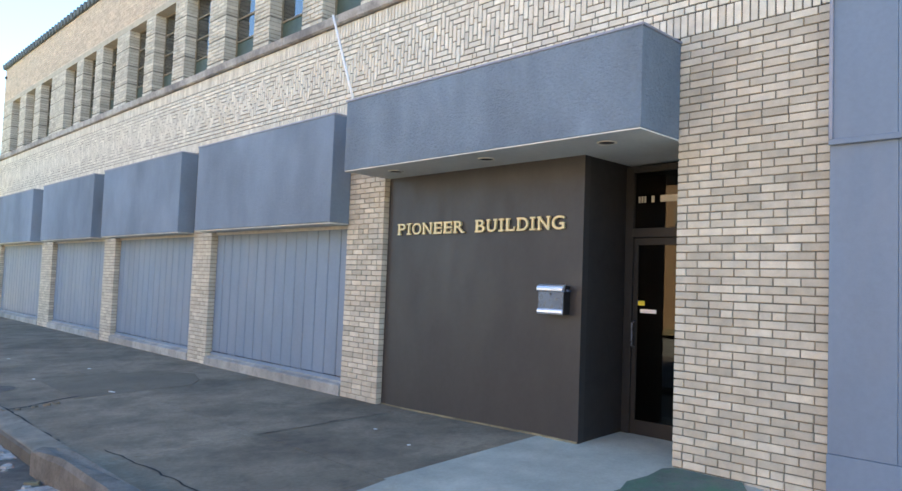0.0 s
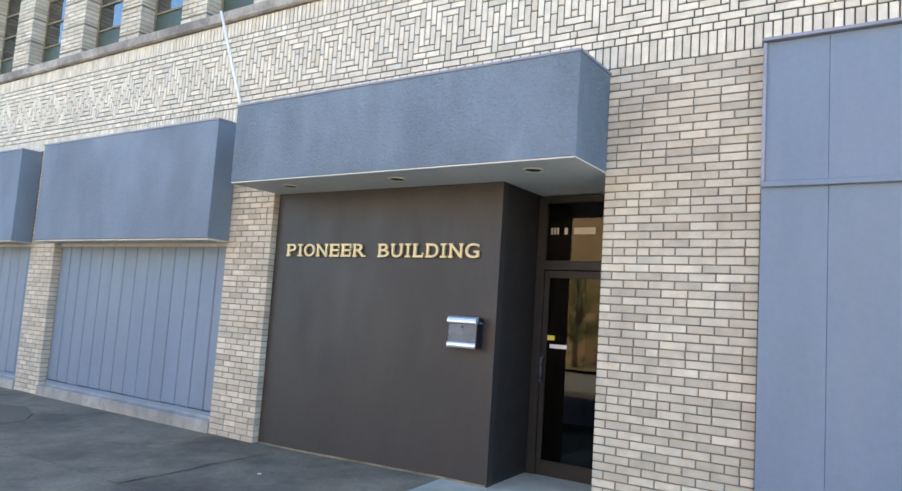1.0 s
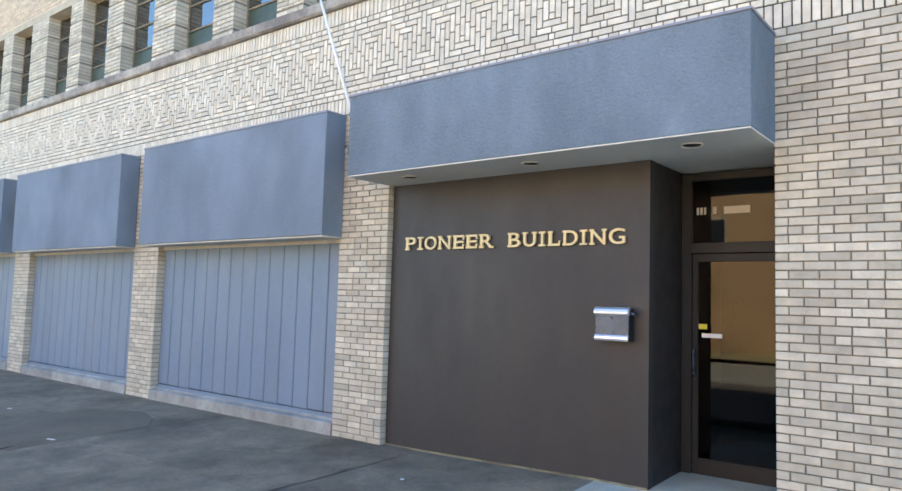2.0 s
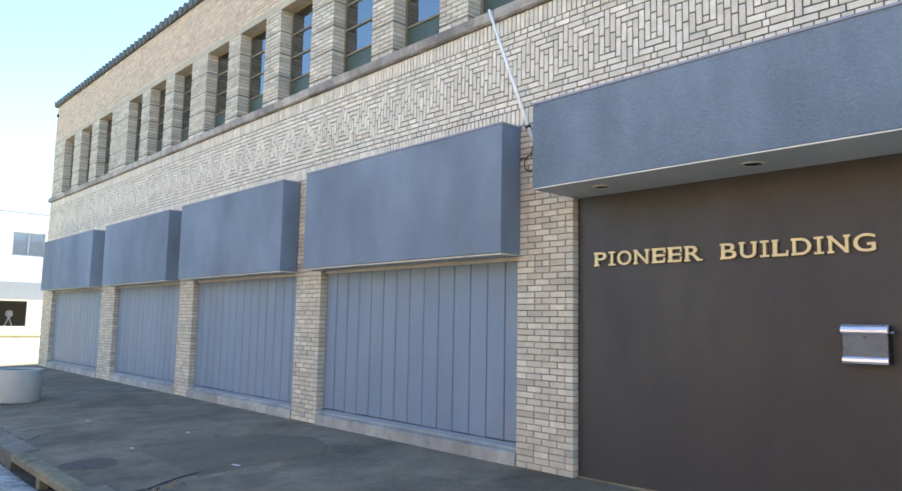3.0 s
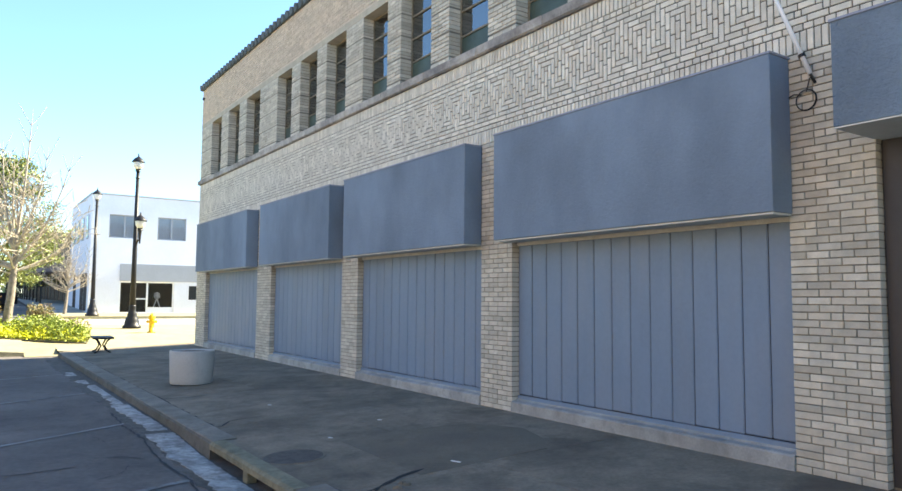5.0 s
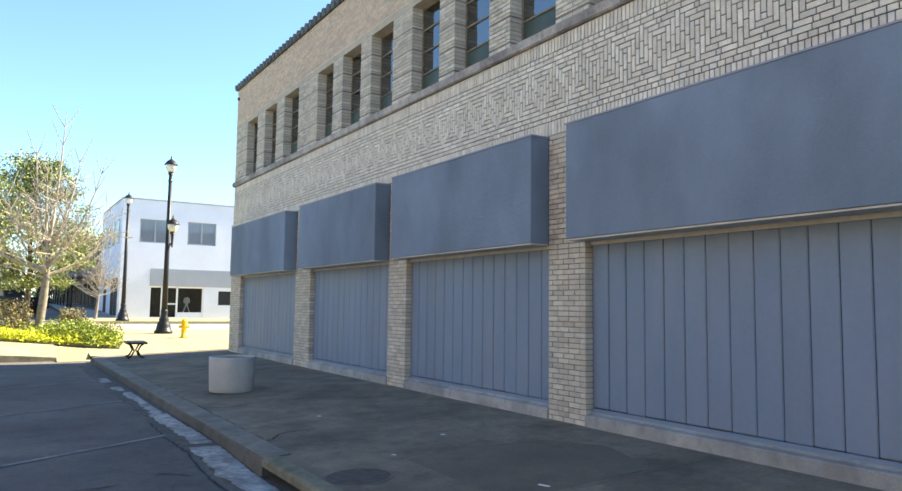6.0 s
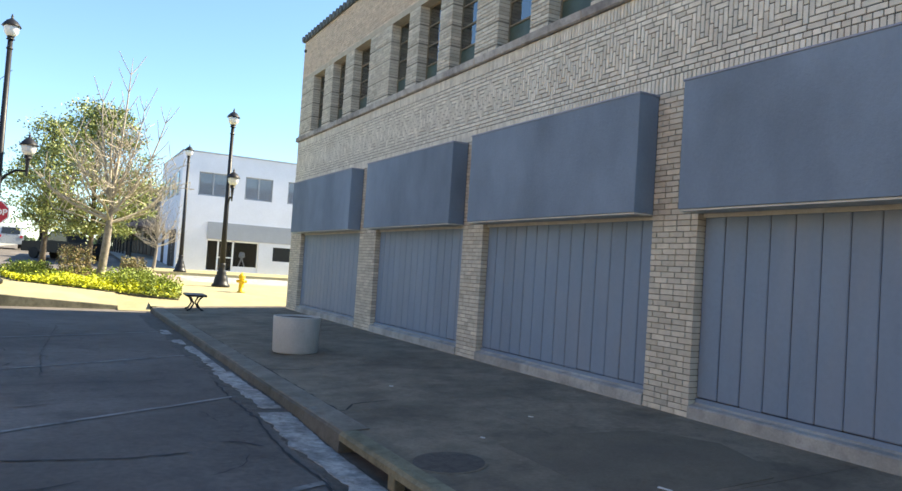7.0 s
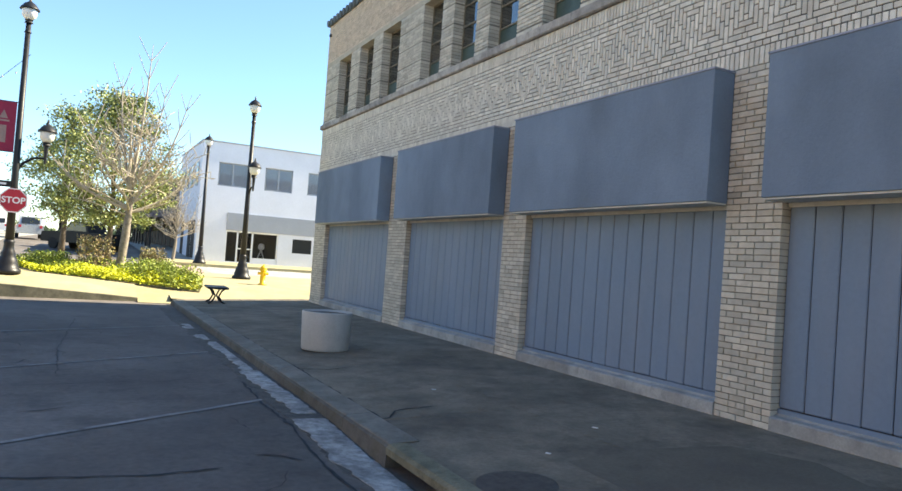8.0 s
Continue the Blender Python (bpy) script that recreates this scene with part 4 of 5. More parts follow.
# gold slab-serif lettering
WIDE = dict(I=0.58, N=1.12, O=1.05, P=0.98, E=0.95, R=1.08, B=1.0, U=1.08, L=0.93, D=1.05, G=1.05)


def lettering(text, y_left, y_right, z, height):
    t = thing("lettering", "raised gold slab serif letters on the brown panel", "sign", (PX, y_left, z))
    unit = (y_left - y_right) / (sum(WIDE[c] for c in text) - 0.12)
    run, bar = 0.0, 0.019
    for ch in text:
        cu = bpy.data.curves.new("letter", "FONT")
        cu.body, cu.size, cu.extrude, cu.offset = ch, 1.0, 0.5, 0.008
        ob = bpy.data.objects.new("letter", cu)
        me = bpy.data.meshes.new_from_object(ob)
        bpy.data.objects.remove(ob)
        xs = [v.co.x for v in me.vertices]
        ys = [v.co.y for v in me.vertices]
        x0, x1, b0, b1 = min(xs), max(xs), min(ys), max(ys)
        bw = unit * (WIDE[ch] - 0.14)
        inset = 0.33 * bw if ch == "I" else (0.07 * bw if ch in "PEBDLRNU" else 0.0)
        s = Shape()
        s.v = [(-0.020 - 0.012 * v.co.z / 0.5, -inset - (v.co.x - x0) / (x1 - x0) * (bw - inset * (2 if ch in "INU" else 1)), (v.co.y - b0) / (b1 - b0) * height) for v in me.vertices]
        s.f = [tuple(p.vertices) for p in me.polygons]
        bpy.data.meshes.remove(me)
        feet = dict(I=((0.0, 1.0, 0), (0.0, 1.0, 1)), P=((0.0, 0.42, 0), (0.0, 0.3, 1)), N=((0.0, 0.3, 0), (0.0, 0.25, 1), (0.72, 1.0, 1)), E=((0.0, 0.2, 0), (0.0, 0.2, 1)), R=((0.0, 0.36, 0), (0.0, 0.25, 1), (0.74, 1.06, 0)),
                    B=((0.0, 0.2, 0), (0.0, 0.2, 1)), U=((0.0, 0.34, 1), (0.66, 1.0, 1)), L=((0.0, 0.2, 0), (0.0, 0.42, 1)), D=((0.0, 0.2, 0), (0.0, 0.2, 1)), O=(), G=())[ch]
        for u0, u1, top in feet:
            zc = height - bar if top else 0.0
            s.box(-0.0325, -0.0082, -u1 * bw, -u0 * bw, zc, zc + bar)
        if ch in "EL":
            s.box(-0.0325, -0.0082, -bw, -bw + 0.018, 0.0, 0.05)
        if ch == "E":
            s.box(-0.0325, -0.0082, -bw, -bw + 0.018, height - 0.05, height)
        part("letter", s, M_GOLD, t, at=(0, -run, 0))
        run += unit * WIDE[ch]


lettering("PIONEER", 6.965, 5.735, 2.128, 0.147)
lettering("BUILDING", 5.55, 4.25, 2.128, 0.147)

# letter box
mb = thing("letter_box", "brushed steel wall letter box with black sides", "mailbox", Matrix.Translation((PX, 4.170, 1.24)) @ Matrix.Diagonal((1, 0.98, 0.96, 1)))
part("body", Shape().box(-0.115, -0.001, 0.0, 0.335, 0.0, 0.31, 0.006), M_BLACK, mb)
part("front", Shape().box(-0.121, -0.116, 0.003, 0.332, 0.055, 0.24, 0.002), M_DARKSTEEL, mb, "steel front with dark blue reflection in its colour")
prof = [(-0.09, 0.320), (-0.118, 0.314), (-0.138, 0.298), (-0.147, 0.276), (-0.146, 0.256), (-0.130, 0.240), (-0.112, 0.240)]
s = Shape()
for y in (-0.004, 0.339):
    s.v.extend([(x, y, z) for x, z in prof])
n = len(prof)
s.f = [(i, (i + 1) % n, n + (i + 1) % n, n + i) for i in range(n)] + [tuple(range(n - 1, -1, -1)), tuple(range(n, 2 * n))]
part("flap", s, M_STEEL, mb, "steel flap with pale sky reflection in its colour")
part("lower_trim", Shape().prism([(-0.116, 0.0), (-0.116, 0.056), (-0.124, 0.055), (-0.133, 0.040), (-0.134, 0.018), (-0.126, 0.0)], 0.002, 0.337, m=Matrix(((1, 0, 0, 0), (0, 0, 1, 0), (0, 1, 0, 0), (0, 0, 0, 1)))), M_STEEL, mb)
part("lock", Shape().lathe([(0.011, 0), (0.011, 0.006)], 12, at=(-0.122, 0.165, 0.215), m=Matrix.Rotation(radians(-90), 3, "Y")), M_BLACK, mb)
part("side_catch", Shape().box(-0.09, -0.03, -0.035, 0.0, 0.245, 0.27, 0.004), M_DARKSTEEL, mb)

# flagpole and cable coil on the pier
pole = thing("flagpole", "thin white painted flagpole leaning from a wall bracket", "flagpole", (0, 0, 0))
base, tip = Vector((6.09, 7.74, 3.60)), Vector((5.97, 8.37, 5.36))
part("pole", Shape().tube([base, tip], [0.022, 0.016], 10), M_WHITE, pole, smooth=True)
part("bracket", Shape().tube([(6.14, 7.72, 3.52), (6.10, 7.735, 3.58), base + (tip - base) * 0.06], 0.014, 8), M_BLACK, pole)
part("clamp", Shape().tube([base + (tip - base) * 0.10, base + (tip - base) * 0.115], 0.034, 12), M_BLACK, pole)
coil = thing("cable_coil", "loop of black cable hanging on the brick pier", "cable", (6.12, 7.80, 3.37))
for r, o in ((0.10, 0.0), (0.096, 0.010)):
    part("loop", Shape().tube([(-o, r * math.cos(a), r * math.sin(a)) for a in [2 * math.pi * i / 24 for i in range(25)]], 0.0048, 6), M_RUBBER, coil)
part("tail", Shape().tube([(0, 0.05, 0.06), (0.0, 0.12, 0.08), (0.0, 0.20, 0.05)], 0.006, 6), M_RUBBER, coil)
part("lead", Shape().tube([(0, 0.0, 0.08), (-0.01, -0.02, 0.12), (-0.02, -0.05, 0.20)], 0.006, 6), M_RUBBER, coil)

tagged(part("roof_scupper", Shape().tube([(WX - 0.05, 28.85, 8.22), (WX + 0.02, 28.85, 8.22)], 0.05, 10), M_BLACK), "small dark roof drain spout on the brick parapet", "drain")

# ---- footway things ----
pz = walk_z(3.46, 18.9)
pl = thing("planter", "round pale concrete planter tub filled with soil", "planter", (3.46, 18.93, pz))
part("tub", Shape().lathe([(0.385, 0.0), (0.40, 0.03), (0.425, 0.62), (0.423, 0.645), (0.412, 0.65), (0.395, 0.645), (0.385, 0.55), (0.38, 0.48)], 40), M_CONC, pl, smooth=True)
part("soil", Shape().lathe([(0.384, 0.615), (0.2, 0.632), (0.02, 0.635)], 24), M_DIRT, pl)

bz = walk_z(3.3, 28.7)
bench = thing("bench", "backless black metal bench with curved legs", "bench", Matrix.Translation((3.28, 28.7, bz)) @ pose(0, 0, 0, 0, 0, -4))
part("seat", Shape().box(-0.29, 0.29, -0.6, 0.6, 0.42, 0.48, 0.012), M_BLACK, bench)
for y in (-0.35, 0.35):
    for sx in (-1, 1):
        part("leg", Shape().tube([(sx * 0.23, y, 0.0), (sx * 0.13, y, 0.06), (sx * 0.05, y, 0.21), (sx * 0.12, y, 0.36), (sx * 0.20, y, 0.43)], [0.03, 0.026, 0.024, 0.026, 0.03], 8), M_BLACK, bench)


# ---- street furniture beyond ----
def lamp_post(x, y, arm=None, group="street lamps", label="tall black cast iron street lamp with lantern top", tall=7.3, z=None):
    t = thing("street_lamp", label, "street lamp", (x, y, P_Z(x, y) if z is None else z), group)
    part("base", Shape().lathe([(0.36, 0), (0.36, 0.10), (0.30, 0.14), (0.27, 0.30), (0.24, 0.42), (0.19, 0.50), (0.20, 0.56), (0.15, 0.66), (0.13, 0.85), (0.15, 0.90), (0.11, 0.98)], 20), M_BLACK, t, smooth=True)
    top = tall - 0.75
    part("shaft", Shape().tube([(0, 0, 0.9), (0, 0, 2.6), (0, 0, top)], [0.12, 0.098, 0.07], 14), M_BLACK, t, smooth=True)
    part("collar", Shape().lathe([(0.06, 0), (0.10, 0.04), (0.07, 0.10)], 14, at=(0, 0, top - 0.32)), M_BLACK, t)

    def lantern(p, s=1.0, hang=""):
        o = part("lantern", Shape().lathe([(0.05 * s, -0.02), (0.12 * s, 0.0), (0.09 * s, 0.05), (0.11 * s, 0.09)], 14), M_BLACK, t, at=p)
        part("globe", Shape().lathe([(0.10 * s, 0.09), (0.19 * s, 0.20), (0.21 * s, 0.36), (0.20 * s, 0.40)], 14), M_FROST, o, "milky glass globe", smooth=True)
        part("hood", Shape().lathe([(0.27 * s, 0.39), (0.25 * s, 0.43), (0.15 * s, 0.56), (0.06 * s, 0.62), (0.03 * s, 0.66), (0.035 * s, 0.70), (0.008, 0.78 * s + 0.0)], 14), M_BLACK, o, smooth=True)
    lantern((0, 0, top))
    if arm:
        dx, dy, z = arm
        part("arm", Shape().tube([(0, 0, z - 0.55), (dx * 0.25, dy * 0.25, z - 0.28), (dx * 0.6, dy * 0.6, z - 0.10), (dx, dy, z - 0.08)], [0.05, 0.04, 0.035, 0.035], 8), M_BLACK, t)
        part("arm_drop", Shape().tube([(dx, dy, z - 0.25), (dx, dy, z + 0.32)], [0.03, 0.07], 10), M_BLACK, t)
        lantern((dx, dy, z + 0.30), 1.0)
    return t


stop_lamp = lamp_post(-2.12, 31.5, (0.72, 0.0, 3.50), label="tall black street lamp with side lantern, banner and signs", tall=8.05, z=0.20)
zb = 0.20
sg = part("stop_sign", Shape().prism([(0.38 * math.cos(radians(22.5 + 45 * i)), 0.38 * math.sin(radians(22.5 + 45 * i))) for i in range(8)], -0.004, 0.004, m=Matrix.Rotation(radians(90), 4, "X")), M_RED, stop_lamp, "red octagonal stop sign", at=(0.02, -0.13, 2.10))
ring = Shape()
a8 = [radians(22.5 + 45 * i) for i in range(8)]
for i in range(8):
    p, q = a8[i], a8[(i + 1) % 8]
    ring.add([(r * math.cos(g), -0.0065, r * math.sin(g)) for r, g in ((0.345, p), (0.375, p), (0.375, q), (0.345, q))], [(0, 1, 2, 3)])
part("sign_border", ring, M_SIGNWHITE, sg)
cu = bpy.data.curves.new("word", "FONT")
cu.body, cu.size, cu.align_x, cu.align_y, cu.offset, cu.extrude = "STOP", 0.25, "CENTER", "CENTER", 0.006, 0.001
tmp = bpy.data.objects.new("word", cu)
wm = bpy.data.meshes.new_from_object(tmp)
bpy.data.objects.remove(tmp)
wm.materials.append(M_SIGNWHITE)
part("sign_word", wm, None, sg, at=Matrix.Translation((0, -0.008, 0.0)) @ Matrix.Rotation(radians(90), 4, "X"))
ban = part("banner", Shape().box(-0.72, -0.10, -0.006, 0.006, 3.50, 4.95), M_BANNER, stop_lamp, "dark red street banner with pale motif")
part("banner_motif", Shape().prism([(-0.41, 4.70), (-0.52, 4.45), (-0.30, 4.45)], 0.008, 0.010, m=Matrix.Rotation(radians(90), 4, "X")).box(-0.56, -0.26, -0.011, -0.008, 4.36, 4.41).box(-0.50, -0.32, -0.011, -0.008, 3.75, 4.25), M_PINK, ban)
for z in (3.50, 4.95):
    part("banner_rod", Shape().tube([(0, 0, z), (-0.75, 0, z)], 0.014, 8), M_BLACK, stop_lamp)
part("street_sign", Shape().box(-0.75, -0.08, -0.01, 0.01, 2.48, 2.66), M_BLACK, stop_lamp, "black street name sign")
part("sign_bar", Shape().box(-0.62, -0.2, -0.014, -0.0105, 2.54, 2.60), M_SIGNWHITE, stop_lamp)
wire = Shape()
wire.tube([(-0.02, 0, 6.4), (-0.8, 0.2, 5.55), (-1.8, 0.5, 5.35), (-3.2, 0.9, 5.6), (-5.0, 1.4, 6.4)], 0.008, 5)
sl = thing("string_light", "drooping string of small festoon bulbs", "string light", (-1.98, 31.5, zb))
part("wire", wire, M_BLACK, sl)
for i in range(1, 9):
    u = i / 9
    part("bulb", Shape().lathe([(0.012, -0.06), (0.03, -0.035), (0.012, 0.0)], 8, at=(-0.02 - 3.0 * u, 0.85 * u, 6.0 - 0.9 * math.sin(min(1, u * 1.2) * 1.5) + 0.28 * u)), M_FROST, sl)

lamp_post(5.52, 36.4, (0.12, -0.28, 3.75))
lamp_post(5.80, 49.5)
lamp_post(-1.35, 60.0, (0.3, -0.2, 3.6))

hy = thing("fire_hydrant", "yellow painted fire hydrant on the street corner", "fire hydrant", (5.72, 33.6, P_Z(0, 33.6)))
part("barrel", Shape().lathe([(0.15, 0), (0.15, 0.04), (0.10, 0.05), (0.095, 0.50), (0.13, 0.52), (0.13, 0.56)], 16), M_YELLOW, hy, smooth=True)
part("bonnet", Shape().lathe([(0.12, 0.56), (0.11, 0.64), (0.06, 0.70), (0.03, 0.71), (0.03, 0.76)], 16), M_YELLOW, hy, smooth=True)
for ax, r, o in (("Y", 0.05, (0, 0, 0.42)), ("X", 0.065, (0, 0, 0.40))):
    part("nozzle", Shape().lathe([(r, -0.19), (r * 1.15, -0.17), (r, -0.14), (r, 0.14), (r * 1.15, 0.17), (r, 0.19)], 12, at=o, m=Matrix.Rotation(radians(90), 3, ax)), M_YELLOW, hy)


# ---- plants ----
def grow(limbs, p, d, r, n, rnd, spread, up, tips, depth=0, step=0.4):
    pts, rad = [p.copy()], [r]
    for i in range(n):
        d = (d + Vector((rnd.uniform(-1, 1), rnd.uniform(-1, 1), rnd.uniform(-0.6, 1) * up)) * 0.11).normalized()
        p = p + d * step * rnd.uniform(0.8, 1.15)
        pts.append(p.copy())
        rad.append(max(0.004, r * (1 - 0.75 * (i + 1) / n)))
        if depth < 4 and i > 0 and rnd.random() < 0.8:
            side = Vector((rnd.uniform(-1, 1), rnd.uniform(-1, 1), rnd.uniform(-0.1, 0.7)))
            grow(limbs, p.copy(), (d * (1 - spread) + side.normalized() * spread).normalized(), rad[-1] * 0.62, max(3, n - 1 - depth), rnd, spread, up, tips, depth + 1, step * 0.82)
    limbs.append((pts, rad, depth))
    tips.append(pts[-1])
    tips.append(pts[len(pts) // 2])


def leaf_quad(s, c, size, rnd, up=0.0):
    a = Vector((rnd.gauss(0, 1), rnd.gauss(0, 1), rnd.gauss(0, 1) + up)).normalized()
    b = a.orthogonal().normalized()
    b.rotate(Matrix.Rotation(rnd.uniform(0, 6.3), 3, a))
    e = a.cross(b) * size * 0.5
    b = b * size
    s.add([c - b * 0.5, c + e * 0.6, c + b * 0.5, c - e * 0.6], [(0, 1, 2, 3)])


def bare_tree(x, y, k, seed, label):
    rnd = random.Random(seed)
    t = thing("tree", label, "tree", Matrix.Translation((x, y, max(P_Z(x, y), B_Z(x, y) if x < 3 else 0))) @ Matrix.Scale(k, 4))
    part("trunk", Shape().tube([(0.0, 0, 0), (-0.03, 0, 0.08), (0.02, 0, 0.6), (0.08, 0.0, 1.3), (0.12, 0.02, 2.0), (0.15, 0.0, 2.6), (0.12, 0, 3.3)], [0.24, 0.17, 0.15, 0.14, 0.12, 0.085, 0.05], 12), M_PALEBARK, t, smooth=True)
    limbs, tips = [], []
    for a, tilt, r, n, st, h in ((180, 1.15, 0.045, 7, 0.42, 2.3), (10, 0.75, 0.05, 8, 0.50, 2.5), (20, 0.13, 0.05, 7, 0.62, 3.2), (310, 0.55, 0.045, 8, 0.5, 3.0), (160, 0.45, 0.045, 8, 0.5, 2.8), (60, 0.9, 0.035, 7, 0.42, 2.6),
                                 (250, 1.1, 0.035, 6, 0.42, 2.2), (0, 1.25, 0.035, 7, 0.42, 2.1), (200, 1.3, 0.03, 6, 0.42, 2.0), (30, 0.3, 0.04, 7, 0.55, 3.1), (350, 1.0, 0.035, 7, 0.42, 2.4), (220, 0.7, 0.04, 7, 0.45, 2.9)):
        d = Vector((math.cos(radians(a)) * math.sin(tilt), math.sin(radians(a)) * math.sin(tilt), math.cos(tilt)))
        grow(limbs, Vector((0.13, 0, h)), d, r * 1.05, n, rnd, 0.66, 0.2, tips, 1, st * (0.50 if n > 8 else 0.44 if tilt < 1 else 0.66))
    for dx, dy, top, h, r in ((0.35, 0.2, 8.3, 3.0, 0.046), (1.75, -0.3, 6.6, 2.4, 0.046), (-0.55, 0.3, 7.0, 2.8, 0.042), (0.95, 0.4, 6.9, 2.9, 0.04), (-2.35, -0.2, 3.7, 2.2, 0.048), (2.0, 0.4, 4.1, 2.1, 0.04), (-1.5, -0.5, 5.2, 2.5, 0.042), (-0.2, -0.6, 6.2, 2.7, 0.04)):
        bow = rnd.uniform(0.10, 0.25)
        pts = [Vector((0.13 + dx * (u + bow * math.sin(u * math.pi)), dy * u, h + (top - h) * (u - (0 if abs(dx) < 1 else 0.08) * math.sin(u * math.pi)))) for u in (0, 0.15, 0.3, 0.45, 0.6, 0.75, 0.88, 1)]
        limbs.append((pts, [r * (1.25 - 1.1 * i / 7) for i in range(8)], 1))
        for p, q in zip(pts[2:], pts[3:]):
            for sgn in (-1, 1):
                d = ((q - p).normalized() + Vector((sgn * rnd.uniform(0.4, 0.9), rnd.uniform(-0.6, 0.6), rnd.uniform(0.1, 0.5)))).normalized()
                l = rnd.uniform(0.5, 1.0)
                limbs.append(([p, p + d * l * 0.5, p + d * l + Vector((0, 0, 0.08))], [0.017, 0.013, 0.008], 3))
    limbs.sort(key=lambda q: -q[1][0])
    for pts, rad, dep in limbs[:30]:
        part("branch", Shape().tube(pts, [q * 1.15 for q in rad], 6), M_TWIG, t)
    s = Shape()
    for pts, rad, dep in limbs[30:]:
        s.tube(pts, [min(0.026, max(0.014, q * 1.2)) for q in rad], 3)
    tagged(part("twig", s, M_TWIG, t), kind="stuff")


def leafy_tree(x, y, z, low, top, wide, seed, count, label="leafy green street tree in full sun"):
    """Crown from low to top over the ground, about wide across."""
    rnd = random.Random(seed)
    t = thing("tree", label, "tree", (x, y, z))
    hgt, r0 = top - low, wide / 2
    part("trunk", Shape().tube([(0, 0, 0), (0.03, 0, low * 0.6), (0.06, 0, low + 0.3), (0, 0, low + hgt * 0.45), (0.05, 0, low + hgt * 0.85)], [0.15, 0.11, 0.10, 0.06, 0.02], 10), M_BARK, t, smooth=True)
    blobs, s = [], Shape()
    while len(blobs) < 170:
        u = rnd.random()
        env = r0 * min(1.0, 0.55 + u * 1.6) * (1 - max(0.0, u - 0.35) / 0.65 * 0.80)
        a, q = rnd.uniform(0, 6.3), math.sqrt(rnd.uniform(0.05, 1.0))
        env *= 1 + 0.30 * math.sin(2 * a + 5 * u + seed) + 0.22 * math.sin(5 * a + 9 * u)
        c = Vector((env * q * math.cos(a), env * q * math.sin(a), low + hgt * u))
        blobs.append((c, rnd.uniform(0.15, 0.40)))
        if rnd.random() < 0.5:
            root = Vector((0.03, 0, max(low * 0.9, c.z - 0.9 * c.xy.length - 0.2)))
            mid = root.lerp(c, 0.5) + Vector((rnd.uniform(-0.15, 0.15), rnd.uniform(-0.15, 0.15), 0.12))
            s.tube([root, mid, c], [0.035, 0.02, 0.006], 4)
    part("limb", s, M_BARK, t)
    s = Shape()
    for i in range(count):
        c, w_ = rnd.choice(blobs)
        leaf_quad(s, c + Vector((rnd.gauss(0, 1), rnd.gauss(0, 1), rnd.gauss(0, 0.55))) * w_, rnd.uniform(0.07, 0.15), rnd)
    part("crown", s, M_LEAF, t)
    return t


bare_tree(1.05, 35.2, 1.0, 21, "bare young tree with pale branching twigs in a planted bed")
bare_tree(4.75, 52.5, 0.62, 33, "small bare tree before the white corner building")
leafy_tree(0.75, 39.6, 0.32, 1.75, 6.95, 5.6, 4, 24000)
leafy_tree(-0.95, 42.0, 0.34, 1.9, 6.6, 3.6, 9, 9500)
leafy_tree(4.7, 70, 0.6, 1.8, 6.5, 5.0, 14, 4500, "leafy street tree before the shop row")

bed = thing("flower_bed", "low yellow-green groundcover bed with soil and clipped shrubs", "flower bed", (0, 0, 0))
outline = [(3.15, 30.9), (3.5, 32.6), (2.6, 36.5), (0.5, 38.6), (-2.3, 38.6), (-2.6, 36), (-1.5, 33.0), (0.6, 31.8)]
BED = lambda x, y: max(P_Z(x, y), B_Z(x, y)) if x < 1.3 else P_Z(x, y) + (B_Z(x, y) - P_Z(x, y)) * max(0.0, (2.2 - x) / 0.9)
part("soil", slab(outline, BED, 0.05, 0.03), M_SOIL, bed)
part("ground_mat", slab([(x + (0.9 - x) * 0.05, y + (34.5 - y) * 0.05) for x, y in outline], BED, 0.06, 0.09), M_MAT, bed)


def inside(x, y):
    r = False
    for (ax, ay), (bx, by) in zip(outline, outline[1:] + outline[:1]):
        if (ay > y) != (by > y) and x < (bx - ax) * (y - ay) / (by - ay) + ax:
            r = not r
    return r


rb = random.Random(8)
yel, grn = Shape(), Shape()
for i in range(34000):
    x, y = rb.uniform(-3, 3.7), rb.uniform(30.8, 38.7)
    if not inside(x, y):
        continue
    front = y < 33.9 + 0.35 * math.sin(x * 2.1) - 0.25 * min(0.0, x + 1) and x < 2.0
    mound = 0.16 + 0.08 * math.sin(x * 3.1 + y) + (0.12 if x > 1.7 else 0)
    c = Vector((x, y, BED(x, y) + rb.uniform(0.03, 0.10 + max(0.05, mound))))
    leaf_quad(yel if (front or rb.random() < 0.25) else grn, c, rb.uniform(0.06, 0.13), rb, 1.6)
part("groundcover", yel, M_YPLANT, bed, "bright yellow-green groundcover")
tagged(part("low_plant", grn, M_GPLANT, bed), kind="stuff")


